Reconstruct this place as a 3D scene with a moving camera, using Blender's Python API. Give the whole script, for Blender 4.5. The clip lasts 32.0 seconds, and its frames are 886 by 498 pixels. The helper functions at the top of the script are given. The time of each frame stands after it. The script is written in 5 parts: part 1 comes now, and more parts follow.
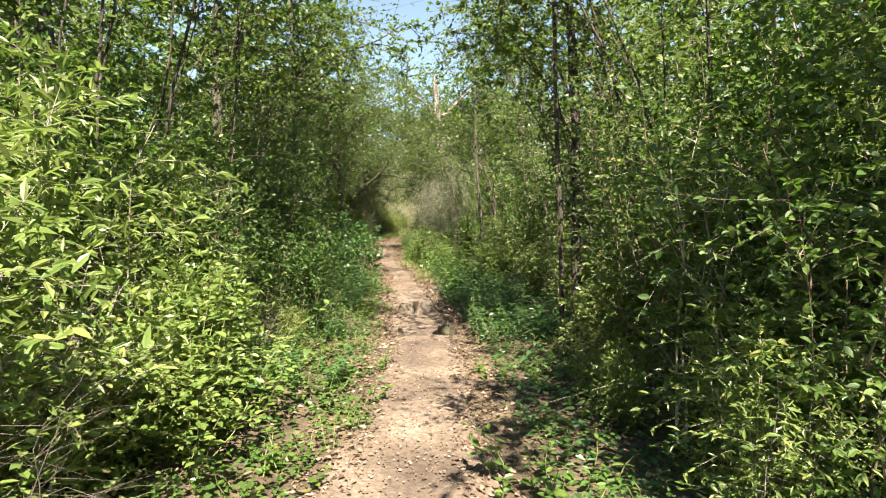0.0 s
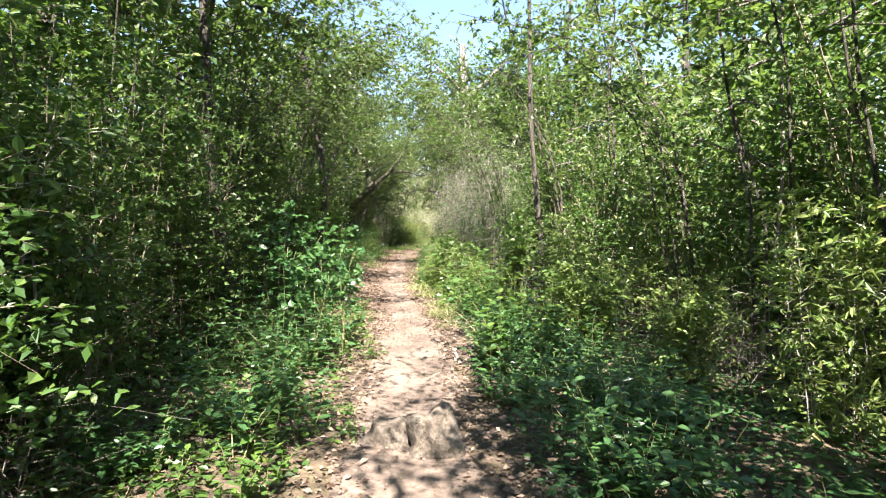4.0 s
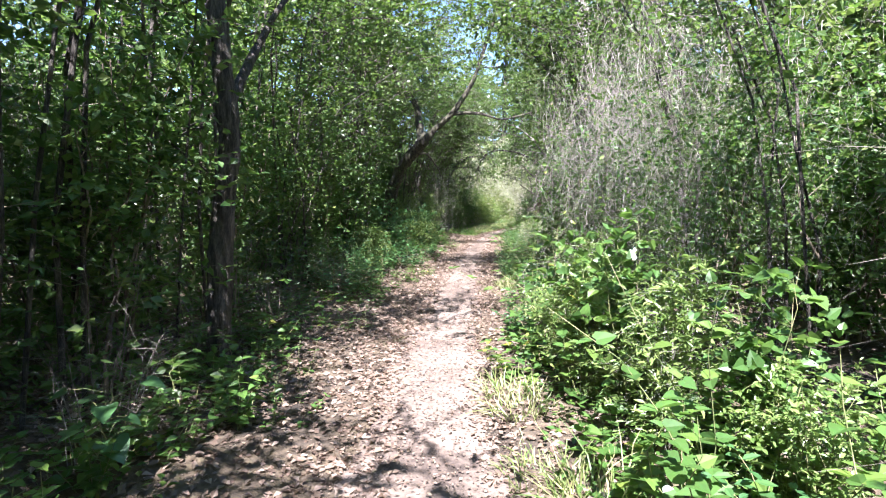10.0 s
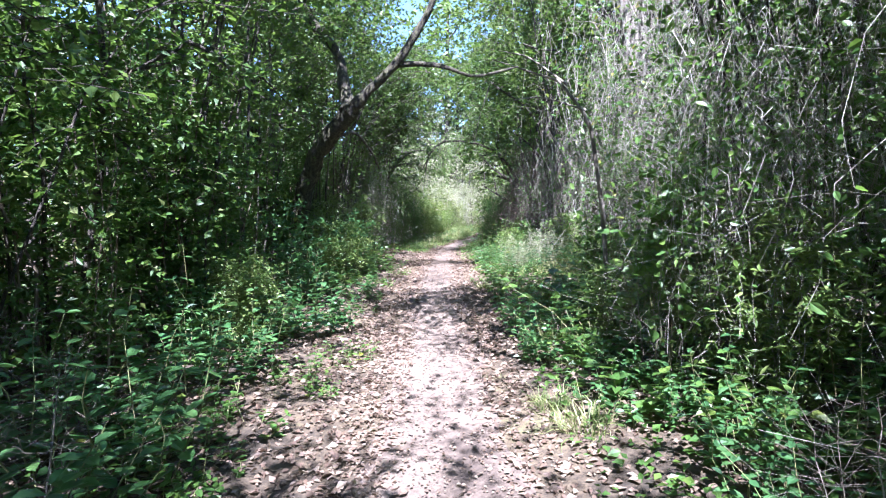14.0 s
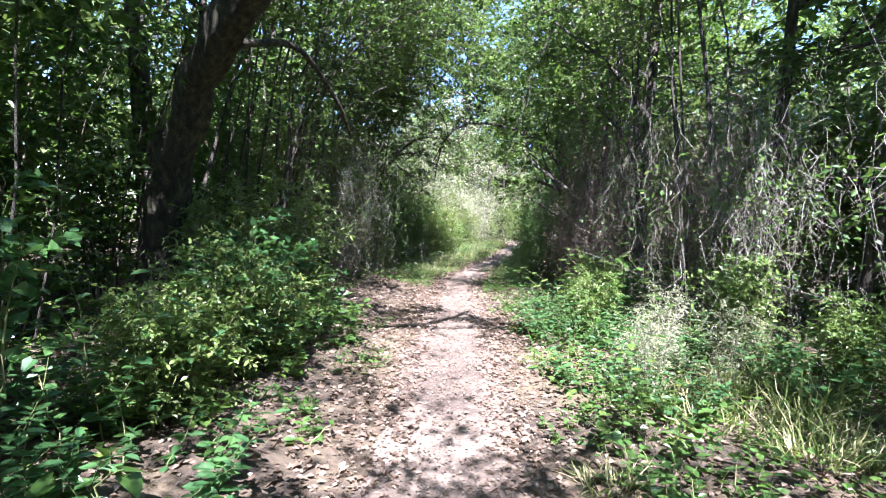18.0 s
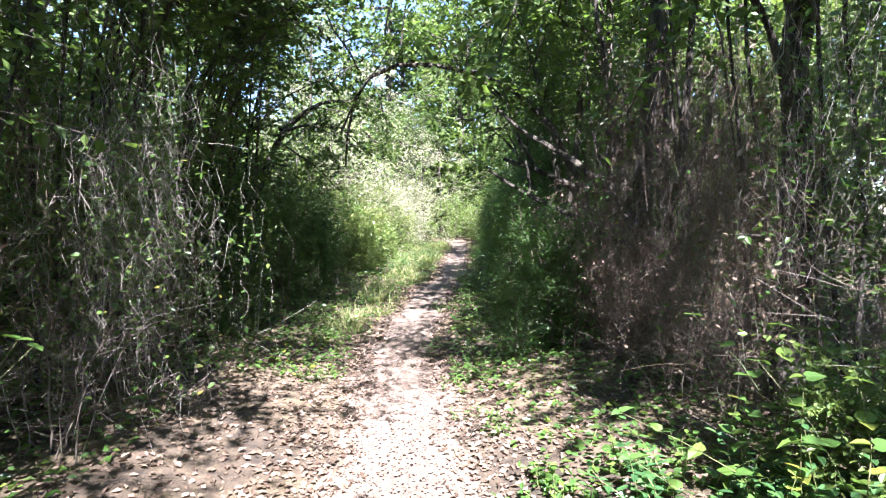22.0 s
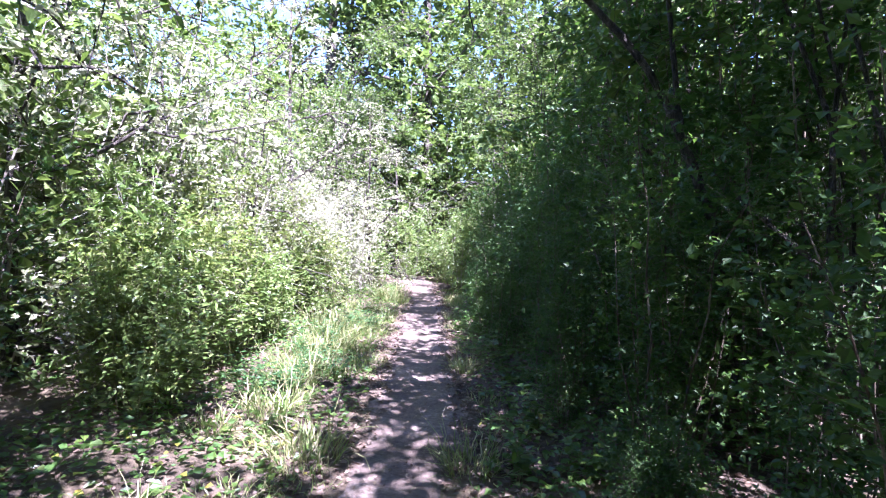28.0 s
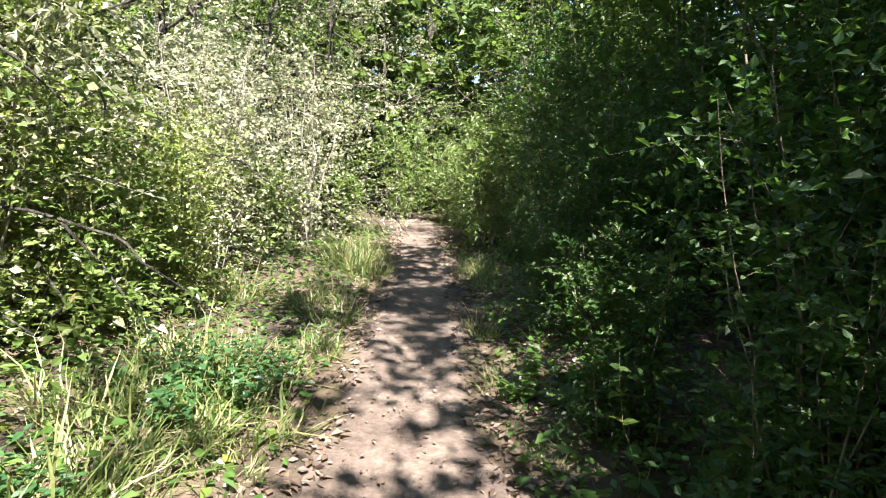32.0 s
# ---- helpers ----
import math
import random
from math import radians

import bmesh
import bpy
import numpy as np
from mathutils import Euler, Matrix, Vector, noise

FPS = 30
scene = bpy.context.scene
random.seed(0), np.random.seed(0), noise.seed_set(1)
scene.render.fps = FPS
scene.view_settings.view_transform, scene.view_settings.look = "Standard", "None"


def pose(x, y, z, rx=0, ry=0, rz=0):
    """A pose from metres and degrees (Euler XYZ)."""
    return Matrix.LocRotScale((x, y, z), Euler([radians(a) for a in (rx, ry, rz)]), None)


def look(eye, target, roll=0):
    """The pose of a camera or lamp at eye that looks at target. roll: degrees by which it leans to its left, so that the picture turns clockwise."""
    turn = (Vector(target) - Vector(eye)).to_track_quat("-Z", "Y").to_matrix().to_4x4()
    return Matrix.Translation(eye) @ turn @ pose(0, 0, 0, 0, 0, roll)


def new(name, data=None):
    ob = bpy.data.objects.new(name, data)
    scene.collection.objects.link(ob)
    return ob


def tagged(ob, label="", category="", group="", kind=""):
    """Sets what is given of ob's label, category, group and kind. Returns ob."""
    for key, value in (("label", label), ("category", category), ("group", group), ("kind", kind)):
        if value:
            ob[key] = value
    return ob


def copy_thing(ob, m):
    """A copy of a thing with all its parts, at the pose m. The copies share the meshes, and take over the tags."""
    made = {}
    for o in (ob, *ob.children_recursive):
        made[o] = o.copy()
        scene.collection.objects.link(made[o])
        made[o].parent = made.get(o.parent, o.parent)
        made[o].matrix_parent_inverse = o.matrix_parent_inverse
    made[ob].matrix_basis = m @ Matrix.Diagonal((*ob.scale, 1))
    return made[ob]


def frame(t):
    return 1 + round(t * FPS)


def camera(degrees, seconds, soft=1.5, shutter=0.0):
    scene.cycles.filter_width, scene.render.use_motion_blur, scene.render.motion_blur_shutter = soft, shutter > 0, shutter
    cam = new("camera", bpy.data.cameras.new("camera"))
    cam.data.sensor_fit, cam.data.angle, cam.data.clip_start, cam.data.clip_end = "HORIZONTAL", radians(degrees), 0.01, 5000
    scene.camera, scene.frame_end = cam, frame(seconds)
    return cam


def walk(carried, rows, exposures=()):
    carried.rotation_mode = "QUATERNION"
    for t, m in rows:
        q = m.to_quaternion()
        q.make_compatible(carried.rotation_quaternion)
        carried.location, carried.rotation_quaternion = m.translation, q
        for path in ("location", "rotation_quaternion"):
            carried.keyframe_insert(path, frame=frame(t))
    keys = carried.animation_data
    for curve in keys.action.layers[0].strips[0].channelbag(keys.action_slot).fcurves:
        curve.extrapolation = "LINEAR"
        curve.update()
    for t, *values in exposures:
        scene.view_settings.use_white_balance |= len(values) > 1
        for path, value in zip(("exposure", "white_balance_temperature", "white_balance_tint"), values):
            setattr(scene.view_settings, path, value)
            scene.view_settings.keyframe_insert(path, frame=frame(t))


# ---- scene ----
cam = camera(78.9, 32.0, soft=1.15)
# seconds, x, y, z, yaw, pitch, roll
PATH = [
    (0.0, 0.0, 0.0, 1.5, 0.0, -2.7, 0.0),
    (0.5, 0.092, 0.82, 1.317, 2.9, -3.0, -1.5),
    (1.0, 0.112, 1.629, 1.303, 3.7, -3.2, -1.4),
    (1.5, 0.168, 2.37, 1.312, 2.9, -2.0, -0.8),
    (2.0, 0.172, 3.196, 1.337, 2.5, 0.5, -0.3),
    (2.5, 0.056, 3.957, 1.349, 2.6, 0.6, -0.5),
    (4.5, -0.154, 6.749, 1.349, 2.7, -1.8, 0.0),
    (5.0, -0.216, 7.449, 1.37, 3.4, -0.7, 1.5),
    (5.5, -0.325, 8.25, 1.488, 4.9, -3.2, 0.9),
    (6.0, -0.542, 8.913, 1.496, 5.9, -7.2, 0.3),
    (6.5, -0.69, 9.623, 1.516, 5.0, -6.4, 1.2),
    (7.0, -0.709, 10.323, 1.508, 4.2, -6.5, 1.6),
    (7.5, -0.657, 11.041, 1.486, 3.3, -6.9, 1.0),
    (8.0, -0.624, 11.858, 1.446, 3.7, -6.8, 0.5),
    (8.5, -0.688, 12.615, 1.465, 4.5, -6.3, 0.2),
    (9.0, -0.738, 13.372, 1.47, 6.4, -5.3, 0.2),
    (9.5, -0.899, 14.052, 1.477, 8.9, -4.4, 0.3),
    (10.0, -1.032, 14.747, 1.469, 10.7, -4.0, 0.7),
    (10.5, -1.18, 15.455, 1.447, 10.7, -4.6, 0.4),
    (11.0, -1.398, 16.133, 1.468, 9.3, -4.5, -0.1),
    (11.5, -1.532, 16.844, 1.503, 8.2, -5.6, 3.1),
    (12.0, -1.775, 17.45, 1.54, 6.7, -5.2, 2.2),
    (12.5, -1.921, 18.115, 1.519, 5.3, -3.7, 1.7),
    (13.0, -1.998, 18.843, 1.539, 4.4, -3.0, 1.5),
    (13.5, -2.072, 19.484, 1.533, 3.7, -3.2, 1.6),
    (14.0, -2.16, 20.137, 1.484, 3.9, -3.3, 1.7),
    (14.5, -2.29, 20.775, 1.478, 3.2, -1.4, -0.1),
    (16.5, -2.588, 23.76, 1.528, 0.2, -1.1, 0.0),
    (17.0, -2.712, 24.521, 1.613, 2.1, -1.2, -1.5),
    (17.5, -2.725, 25.28, 1.631, 4.5, -1.6, -2.4),
    (18.0, -2.76, 25.885, 1.641, 4.5, -2.5, -2.9),
    (18.5, -2.774, 26.58, 1.727, 3.3, -0.9, -1.0),
    (19.0, -2.908, 27.219, 1.803, 1.4, -0.7, 0.2),
    (19.5, -2.932, 27.758, 1.815, 0.0, -1.7, 0.9),
    (20.0, -2.879, 28.419, 1.835, -0.7, -2.2, 0.8),
    (20.5, -2.926, 29.102, 1.877, -1.8, -1.8, -0.7),
    (21.0, -2.917, 29.796, 1.918, -2.6, -1.6, -0.5),
    (21.5, -3.04, 30.489, 1.927, -3.3, -1.7, 0.5),
    (22.0, -3.054, 31.127, 1.926, -2.9, -3.1, 0.7),
    (22.5, -3.078, 31.765, 1.947, -1.4, -3.5, 1.0),
    (23.0, -3.058, 32.425, 1.945, -1.5, -1.0, 0.8),
    (23.5, -3.017, 33.163, 1.942, -3.1, 1.0, 1.1),
    (24.0, -3.107, 33.933, 1.96, -6.2, 2.2, 1.5),
    (24.5, -3.176, 34.692, 1.978, -8.5, 1.6, 1.0),
    (26.5, -2.966, 37.484, 1.998, -9.9, 1.2, 0.0),
    (27.0, -2.816, 38.206, 1.958, -9.9, 0.5, -0.1),
    (27.5, -2.741, 38.916, 1.973, -8.6, -1.2, 0.0),
    (28.0, -2.603, 39.655, 1.965, -7.5, 0.1, -1.4),
    (28.5, -2.561, 40.411, 1.996, -6.7, -0.3, -1.1),
    (29.0, -2.469, 41.125, 2.043, -6.7, -1.0, -0.8),
    (29.5, -2.457, 41.935, 2.036, -7.6, -2.6, -0.5),
    (30.0, -2.434, 42.63, 2.035, -9.4, -4.0, -1.1),
    (30.5, -2.333, 43.344, 1.994, -10.7, -5.7, -3.4),
    (31.0, -2.298, 44.012, 2.0, -9.8, -7.6, -2.1),
    (31.5, -2.131, 44.69, 1.95, -8.9, -9.7, 0.0),
    (32.0, -2.04, 45.399, 1.893, -7.6, -7.4, -2.6),
]
# seconds, stops, kelvin, tint
EXPOSURE = [(0.0, 2.35, 7900, 11), (2.0, 2.55, 7900, -1), (5.0, 2.95, 6300, 21), (9.0, 3.0, 6000, 21), (13.0, 3.05, 5300, 23), (17.0, 3.1, 5400, 24), (20.0, 2.95, 6100, 16), (24.0, 3.7, 5500, 33), (27.0, 3.6, 5300, 48), (28.0, 3.45, 5300, 42), (30.0, 2.95, 6300, 23), (32.0, 2.7, 6500, 15)]
walk(cam, [(t, pose(x, y, z, 90 + pitch, roll, yaw)) for t, x, y, z, yaw, pitch, roll in PATH], EXPOSURE)

# ---------------------------------------------------------------- light
SUN_AZ, SUN_EL = radians(171), radians(54)   # azimuth from +y towards +x
sun_way = Vector((math.sin(SUN_AZ) * math.cos(SUN_EL), math.cos(SUN_AZ) * math.cos(SUN_EL), math.sin(SUN_EL)))
world = bpy.data.worlds.new("sky")
scene.world = world
world.use_nodes = True
wn = world.node_tree.nodes
sky = wn.new("ShaderNodeTexSky")
sky.sky_type, sky.sun_disc = "NISHITA", False
sky.sun_elevation, sky.sun_rotation = SUN_EL, SUN_AZ
sky.air_density, sky.dust_density = 1.0, 0.1
sky.ozone_density = 3.0
wn["Background"].inputs["Strength"].default_value = 0.065
world.node_tree.links.new(sky.outputs[0], wn["Background"].inputs["Color"])
lamp = bpy.data.lights.new("sun", "SUN")
lamp.energy, lamp.angle, lamp.color = 5.0, radians(0.53), (1.0, 0.965, 0.90)
sun = new("sun", lamp)
sun.matrix_world = look(sun_way * 60, (0, 0, 0))

# ---------------------------------------------------------------- materials


def shader(name):
    mat = bpy.data.materials.new(name)
    mat.use_nodes = True
    return mat, mat.node_tree.nodes, mat.node_tree.links, mat.node_tree.nodes["Principled BSDF"]


def ramp(nodes, stops):
    r = nodes.new("ShaderNodeValToRGB")
    while len(r.color_ramp.elements) < len(stops):
        r.color_ramp.elements.new(0.5)
    for e, (p, c) in zip(r.color_ramp.elements, stops):
        e.position, e.color = p, (*c, 1)
    return r


def leaf_material(name, stops, glow, rough=0.42, through_part=0.36):
    """Leaves: colour by leaf, a little by plant; light passes through the blade."""
    mat, n, l, bsdf = shader(name)
    geo, info = n.new("ShaderNodeNewGeometry"), n.new("ShaderNodeObjectInfo")
    mix = n.new("ShaderNodeMath")
    mix.operation = "MULTIPLY_ADD"
    mix.inputs[1].default_value, mix.inputs[2].default_value = 0.8, 0.0
    l.new(geo.outputs["Random Per Island"], mix.inputs[0])
    add = n.new("ShaderNodeMath")
    add.operation = "MULTIPLY_ADD"
    add.inputs[1].default_value = 0.2
    l.new(info.outputs["Random"], add.inputs[0])
    l.new(mix.outputs[0], add.inputs[2])
    col = ramp(n, stops)
    l.new(add.outputs[0], col.inputs[0])
    tex = n.new("ShaderNodeTexNoise")
    tex.inputs["Scale"].default_value, tex.inputs["Detail"].default_value = 60, 3
    coord = n.new("ShaderNodeTexCoord")
    l.new(coord.outputs["Object"], tex.inputs["Vector"])
    blot = n.new("ShaderNodeMix")
    blot.data_type, blot.blend_type = "RGBA", "MULTIPLY"
    blot.inputs["Factor"].default_value = 0.35
    l.new(col.outputs[0], blot.inputs["A"])
    l.new(tex.outputs["Color"], blot.inputs["B"])
    l.new(blot.outputs["Result"], bsdf.inputs["Base Color"])
    bsdf.inputs["Roughness"].default_value = rough
    tr = n.new("ShaderNodeBsdfTranslucent")
    tint = n.new("ShaderNodeMix")
    tint.data_type, tint.blend_type = "RGBA", "MIX"
    tint.inputs["Factor"].default_value = 0.6
    tint.inputs["B"].default_value = (*glow, 1)
    l.new(col.outputs[0], tint.inputs["A"])
    l.new(tint.outputs["Result"], tr.inputs["Color"])
    out = n.new("ShaderNodeMixShader")
    out.inputs[0].default_value = through_part
    l.new(bsdf.outputs[0], out.inputs[1])
    l.new(tr.outputs[0], out.inputs[2])
    l.new(out.outputs[0], n["Material Output"].inputs["Surface"])
    return mat


def rough_material(name, stops, scale, stretch=(1, 1, 1), bump=0.4, dist=0.01, rough=0.9, fine=6.0, vary=0.0):
    """Bark, earth, stone: two scales of noise for colour, the same for relief."""
    mat, n, l, bsdf = shader(name)
    coord, mapping = n.new("ShaderNodeTexCoord"), n.new("ShaderNodeMapping")
    mapping.inputs["Scale"].default_value = stretch
    l.new(coord.outputs["Object"], mapping.inputs["Vector"])
    big, small = n.new("ShaderNodeTexNoise"), n.new("ShaderNodeTexNoise")
    big.inputs["Scale"].default_value, big.inputs["Detail"].default_value = scale, 6
    small.inputs["Scale"].default_value, small.inputs["Detail"].default_value = scale * fine, 8
    small.inputs["Roughness"].default_value = 0.7
    for x in (big, small):
        l.new(mapping.outputs[0], x.inputs["Vector"])
    mean = n.new("ShaderNodeMix")
    mean.data_type = "FLOAT"
    mean.inputs["Factor"].default_value = 0.5
    l.new(big.outputs["Fac"], mean.inputs["A"])
    l.new(small.outputs["Fac"], mean.inputs["B"])
    wide = n.new("ShaderNodeMapRange")
    wide.inputs["From Min"].default_value, wide.inputs["From Max"].default_value = 0.36, 0.64
    l.new(mean.outputs["Result"], wide.inputs["Value"])
    col = ramp(n, stops)
    l.new(wide.outputs[0], col.inputs[0])
    l.new(col.outputs[0], bsdf.inputs["Base Color"])
    if vary:
        info, geo = n.new("ShaderNodeObjectInfo"), n.new("ShaderNodeNewGeometry")
        hsv, m = n.new("ShaderNodeHueSaturation"), n.new("ShaderNodeMapRange")
        m.inputs["To Min"].default_value, m.inputs["To Max"].default_value = 1 - vary, 1 + vary
        l.new(geo.outputs["Random Per Island"], m.inputs["Value"])
        l.new(m.outputs[0], hsv.inputs["Value"])
        l.new(col.outputs[0], hsv.inputs["Color"])
        l.new(hsv.outputs[0], bsdf.inputs["Base Color"])
    bsdf.inputs["Roughness"].default_value = rough
    b = n.new("ShaderNodeBump")
    b.inputs["Strength"].default_value, b.inputs["Distance"].default_value = bump, dist
    l.new(wide.outputs[0], b.inputs["Height"])
    l.new(b.outputs[0], bsdf.inputs["Normal"])
    return mat


M = {
    "thicket": leaf_material("thicket_leaf", [(0.0, (0.030, 0.075, 0.018)), (0.4, (0.055, 0.120, 0.026)), (0.8, (0.11, 0.18, 0.04)), (0.93, (0.20, 0.24, 0.07)), (1.0, (0.34, 0.24, 0.12))], (0.16, 0.30, 0.04), 0.5),
    "hedge": leaf_material("hedge_leaf", [(0.0, (0.028, 0.075, 0.018)), (0.6, (0.055, 0.125, 0.028)), (1.0, (0.10, 0.16, 0.035))], (0.14, 0.30, 0.03), 0.5),
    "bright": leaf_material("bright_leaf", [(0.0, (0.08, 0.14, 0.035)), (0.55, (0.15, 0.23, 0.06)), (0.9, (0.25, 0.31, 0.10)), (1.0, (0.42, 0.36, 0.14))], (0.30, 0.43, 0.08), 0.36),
    # half-dry leaves, colour whitened further to stand for overexposed sunlight
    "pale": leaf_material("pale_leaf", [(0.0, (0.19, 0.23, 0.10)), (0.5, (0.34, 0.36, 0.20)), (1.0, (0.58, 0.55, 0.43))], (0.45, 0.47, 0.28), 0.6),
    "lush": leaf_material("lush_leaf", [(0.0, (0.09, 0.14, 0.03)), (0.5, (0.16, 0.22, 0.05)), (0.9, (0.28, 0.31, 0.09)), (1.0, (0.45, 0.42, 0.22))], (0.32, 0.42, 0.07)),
    "nettle": leaf_material("nettle_leaf", [(0.0, (0.035, 0.095, 0.035)), (0.6, (0.06, 0.14, 0.045)), (0.95, (0.09, 0.18, 0.05)), (1.0, (0.30, 0.26, 0.05))], (0.14, 0.32, 0.06), 0.36, 0.3),
    "vine": leaf_material("vine_leaf", [(0.0, (0.045, 0.10, 0.025)), (0.6, (0.08, 0.16, 0.035)), (0.9, (0.13, 0.20, 0.04)), (1.0, (0.38, 0.30, 0.05))], (0.20, 0.36, 0.05), 0.38),
    "tree": leaf_material("tree_leaf", [(0.0, (0.040, 0.080, 0.018)), (0.6, (0.075, 0.130, 0.028)), (1.0, (0.13, 0.18, 0.04))], (0.20, 0.34, 0.045), 0.4),
    "far": leaf_material("far_leaf", [(0.0, (0.055, 0.10, 0.025)), (0.6, (0.10, 0.16, 0.04)), (1.0, (0.18, 0.22, 0.06))], (0.24, 0.36, 0.06), 0.5),
    "grass": leaf_material("grass_blade", [(0.0, (0.08, 0.14, 0.03)), (0.4, (0.16, 0.21, 0.06)), (0.65, (0.33, 0.32, 0.14)), (1.0, (0.55, 0.48, 0.30))], (0.26, 0.40, 0.08), 0.5),
    "litter": leaf_material("dry_leaf", [(0.0, (0.065, 0.042, 0.030)), (0.4, (0.145, 0.098, 0.068)), (0.75, (0.24, 0.175, 0.13)), (1.0, (0.38, 0.30, 0.225))], (0.30, 0.18, 0.08), 0.65, 0.12),
    "dry": rough_material("dry_vine", [(0.1, (0.12, 0.10, 0.082)), (0.5, (0.26, 0.23, 0.20)), (0.9, (0.48, 0.445, 0.40))], 6, (1, 1, 0.3), 0.3, 0.004, vary=0.35),
    "brown": rough_material("brown_vine", [(0.1, (0.05, 0.034, 0.025)), (0.5, (0.13, 0.092, 0.07)), (0.9, (0.27, 0.215, 0.175))], 6, (1, 1, 0.3), 0.3, 0.004, vary=0.4),
    "dead": rough_material("dead_wood", [(0.0, (0.06, 0.048, 0.038)), (0.5, (0.15, 0.125, 0.105)), (1.0, (0.30, 0.27, 0.235))], 8, (1, 1, 0.3), 0.4, 0.004, vary=0.3),
    "twig": rough_material("twig_bark", [(0.3, (0.075, 0.055, 0.038)), (0.55, (0.14, 0.11, 0.08)), (0.75, (0.24, 0.20, 0.15))], 9, (1, 1, 0.3), 0.4, 0.004, vary=0.3),
    "stem": rough_material("green_stem", [(0.3, (0.09, 0.12, 0.04)), (0.6, (0.17, 0.18, 0.07)), (0.8, (0.26, 0.22, 0.12))], 8, (1, 1, 0.3), 0.2, 0.003, 0.6),
    "bark": rough_material("dark_bark", [(0.2, (0.022, 0.018, 0.015)), (0.5, (0.065, 0.053, 0.042)), (0.85, (0.15, 0.13, 0.105))], 7, (4, 4, 0.6), 1.0, 0.02),
    "grey_bark": rough_material("grey_bark", [(0.3, (0.13, 0.105, 0.085)), (0.5, (0.27, 0.235, 0.20)), (0.7, (0.44, 0.40, 0.35))], 4, (5, 5, 0.45), 1.0, 0.04),
    "mossy": rough_material("mossy_bark", [(0.15, (0.018, 0.014, 0.011)), (0.5, (0.055, 0.045, 0.033)), (0.75, (0.085, 0.085, 0.038)), (0.95, (0.17, 0.155, 0.115))], 9, (2.2, 2.2, 0.9), 1.0, 0.02),
    "soil": rough_material("trodden_earth", [(0.05, (0.055, 0.039, 0.030)), (0.4, (0.106, 0.078, 0.060)), (0.7, (0.152, 0.115, 0.090)), (1.0, (0.255, 0.205, 0.165))], 1.6, (1, 1, 1), 0.6, 0.02, 0.95, 14),
    "ground": rough_material("forest_floor", [(0.05, (0.028, 0.020, 0.013)), (0.4, (0.075, 0.054, 0.035)), (0.75, (0.125, 0.092, 0.055)), (1.0, (0.12, 0.115, 0.05))], 1.3, (1, 1, 1), 0.8, 0.04, 0.97, 12),
    "rock": rough_material("stone", [(0.1, (0.055, 0.043, 0.033)), (0.5, (0.13, 0.105, 0.08)), (0.9, (0.24, 0.20, 0.16))], 7, (1, 1, 1), 0.8, 0.02),
}

# ---------------------------------------------------------------- the lie of the land
CENTRE_Y = [-40, -2, 3, 5, 7.7, 10.5, 12, 14.8, 16.2, 19.4, 21.9, 24.5, 26.9, 29.7, 33.9, 37.1, 42, 43.5, 46.2, 48, 49.6, 52.5, 54.5, 57, 60, 66, 90]
CENTRE_X = [0.5, -0.1, -0.25, -0.2, -0.25, -0.62, -0.7, -1.1, -1.37, -2.04, -2.3, -2.55, -2.75, -2.95, -3.15, -3.25, -2.72, -2.25, -2.0, -1.83, -1.65, -1.3, -1.2, -1.05, -1.1, -3, -20]
LEVEL_Y = [-60, 0, 8, 12, 15, 21, 24, 30, 35, 43, 47, 52, 70, 400]
LEVEL_Z = [-0.05, -0.05, -0.10, -0.10, 0.0, 0.16, 0.27, 0.42, 0.47, 0.58, 0.65, 0.85, 1.05, 2.0]


def smooth_line(ys, vs):
    grid = np.arange(-60, 400, 0.25)
    v = np.interp(grid, ys, vs)
    k = np.hanning(13)
    v2 = np.convolve(np.pad(v, 6, mode="edge"), k / k.sum(), mode="valid")
    return lambda y: np.interp(y, grid, v2)


centre, level = smooth_line(CENTRE_Y, CENTRE_X), smooth_line(LEVEL_Y, LEVEL_Z)


def half_width(y):
    return np.interp(y, [0, 8, 14, 17, 21, 27, 36, 38, 44, 60], [0.60, 0.52, 0.50, 0.52, 0.42, 0.48, 0.52, 0.38, 0.40, 0.52]) + 0.05 * np.sin(y * 2.3) + 0.03 * np.sin(y * 6.1 + 1)


def land(x, y):
    """Height of the forest floor: the trail runs in a shallow trough between low banks."""
    x, y = np.asarray(x, float), np.asarray(y, float)
    d = np.abs(x - centre(y))
    bank = np.clip((d - 0.45) / 1.6, 0, 1)
    bank = bank * bank * (3 - 2 * bank)
    lumps = 0.035 * np.sin(x * 2.1 + 1.3 * np.sin(y * 0.9)) * np.sin(y * 1.7 + 0.6) + 0.02 * np.sin(x * 4.7 + y * 3.1) + 0.012 * np.sin(x * 9.3 - y * 7.7)
    far = np.clip((d - 6) / 30, 0, 1)
    return level(y) - 0.035 + 0.13 * bank + lumps * (0.25 + 0.75 * bank) + 0.5 * far * np.sin(x * 0.11) * np.sin(y * 0.07)


# ---------------------------------------------------------------- mesh tools


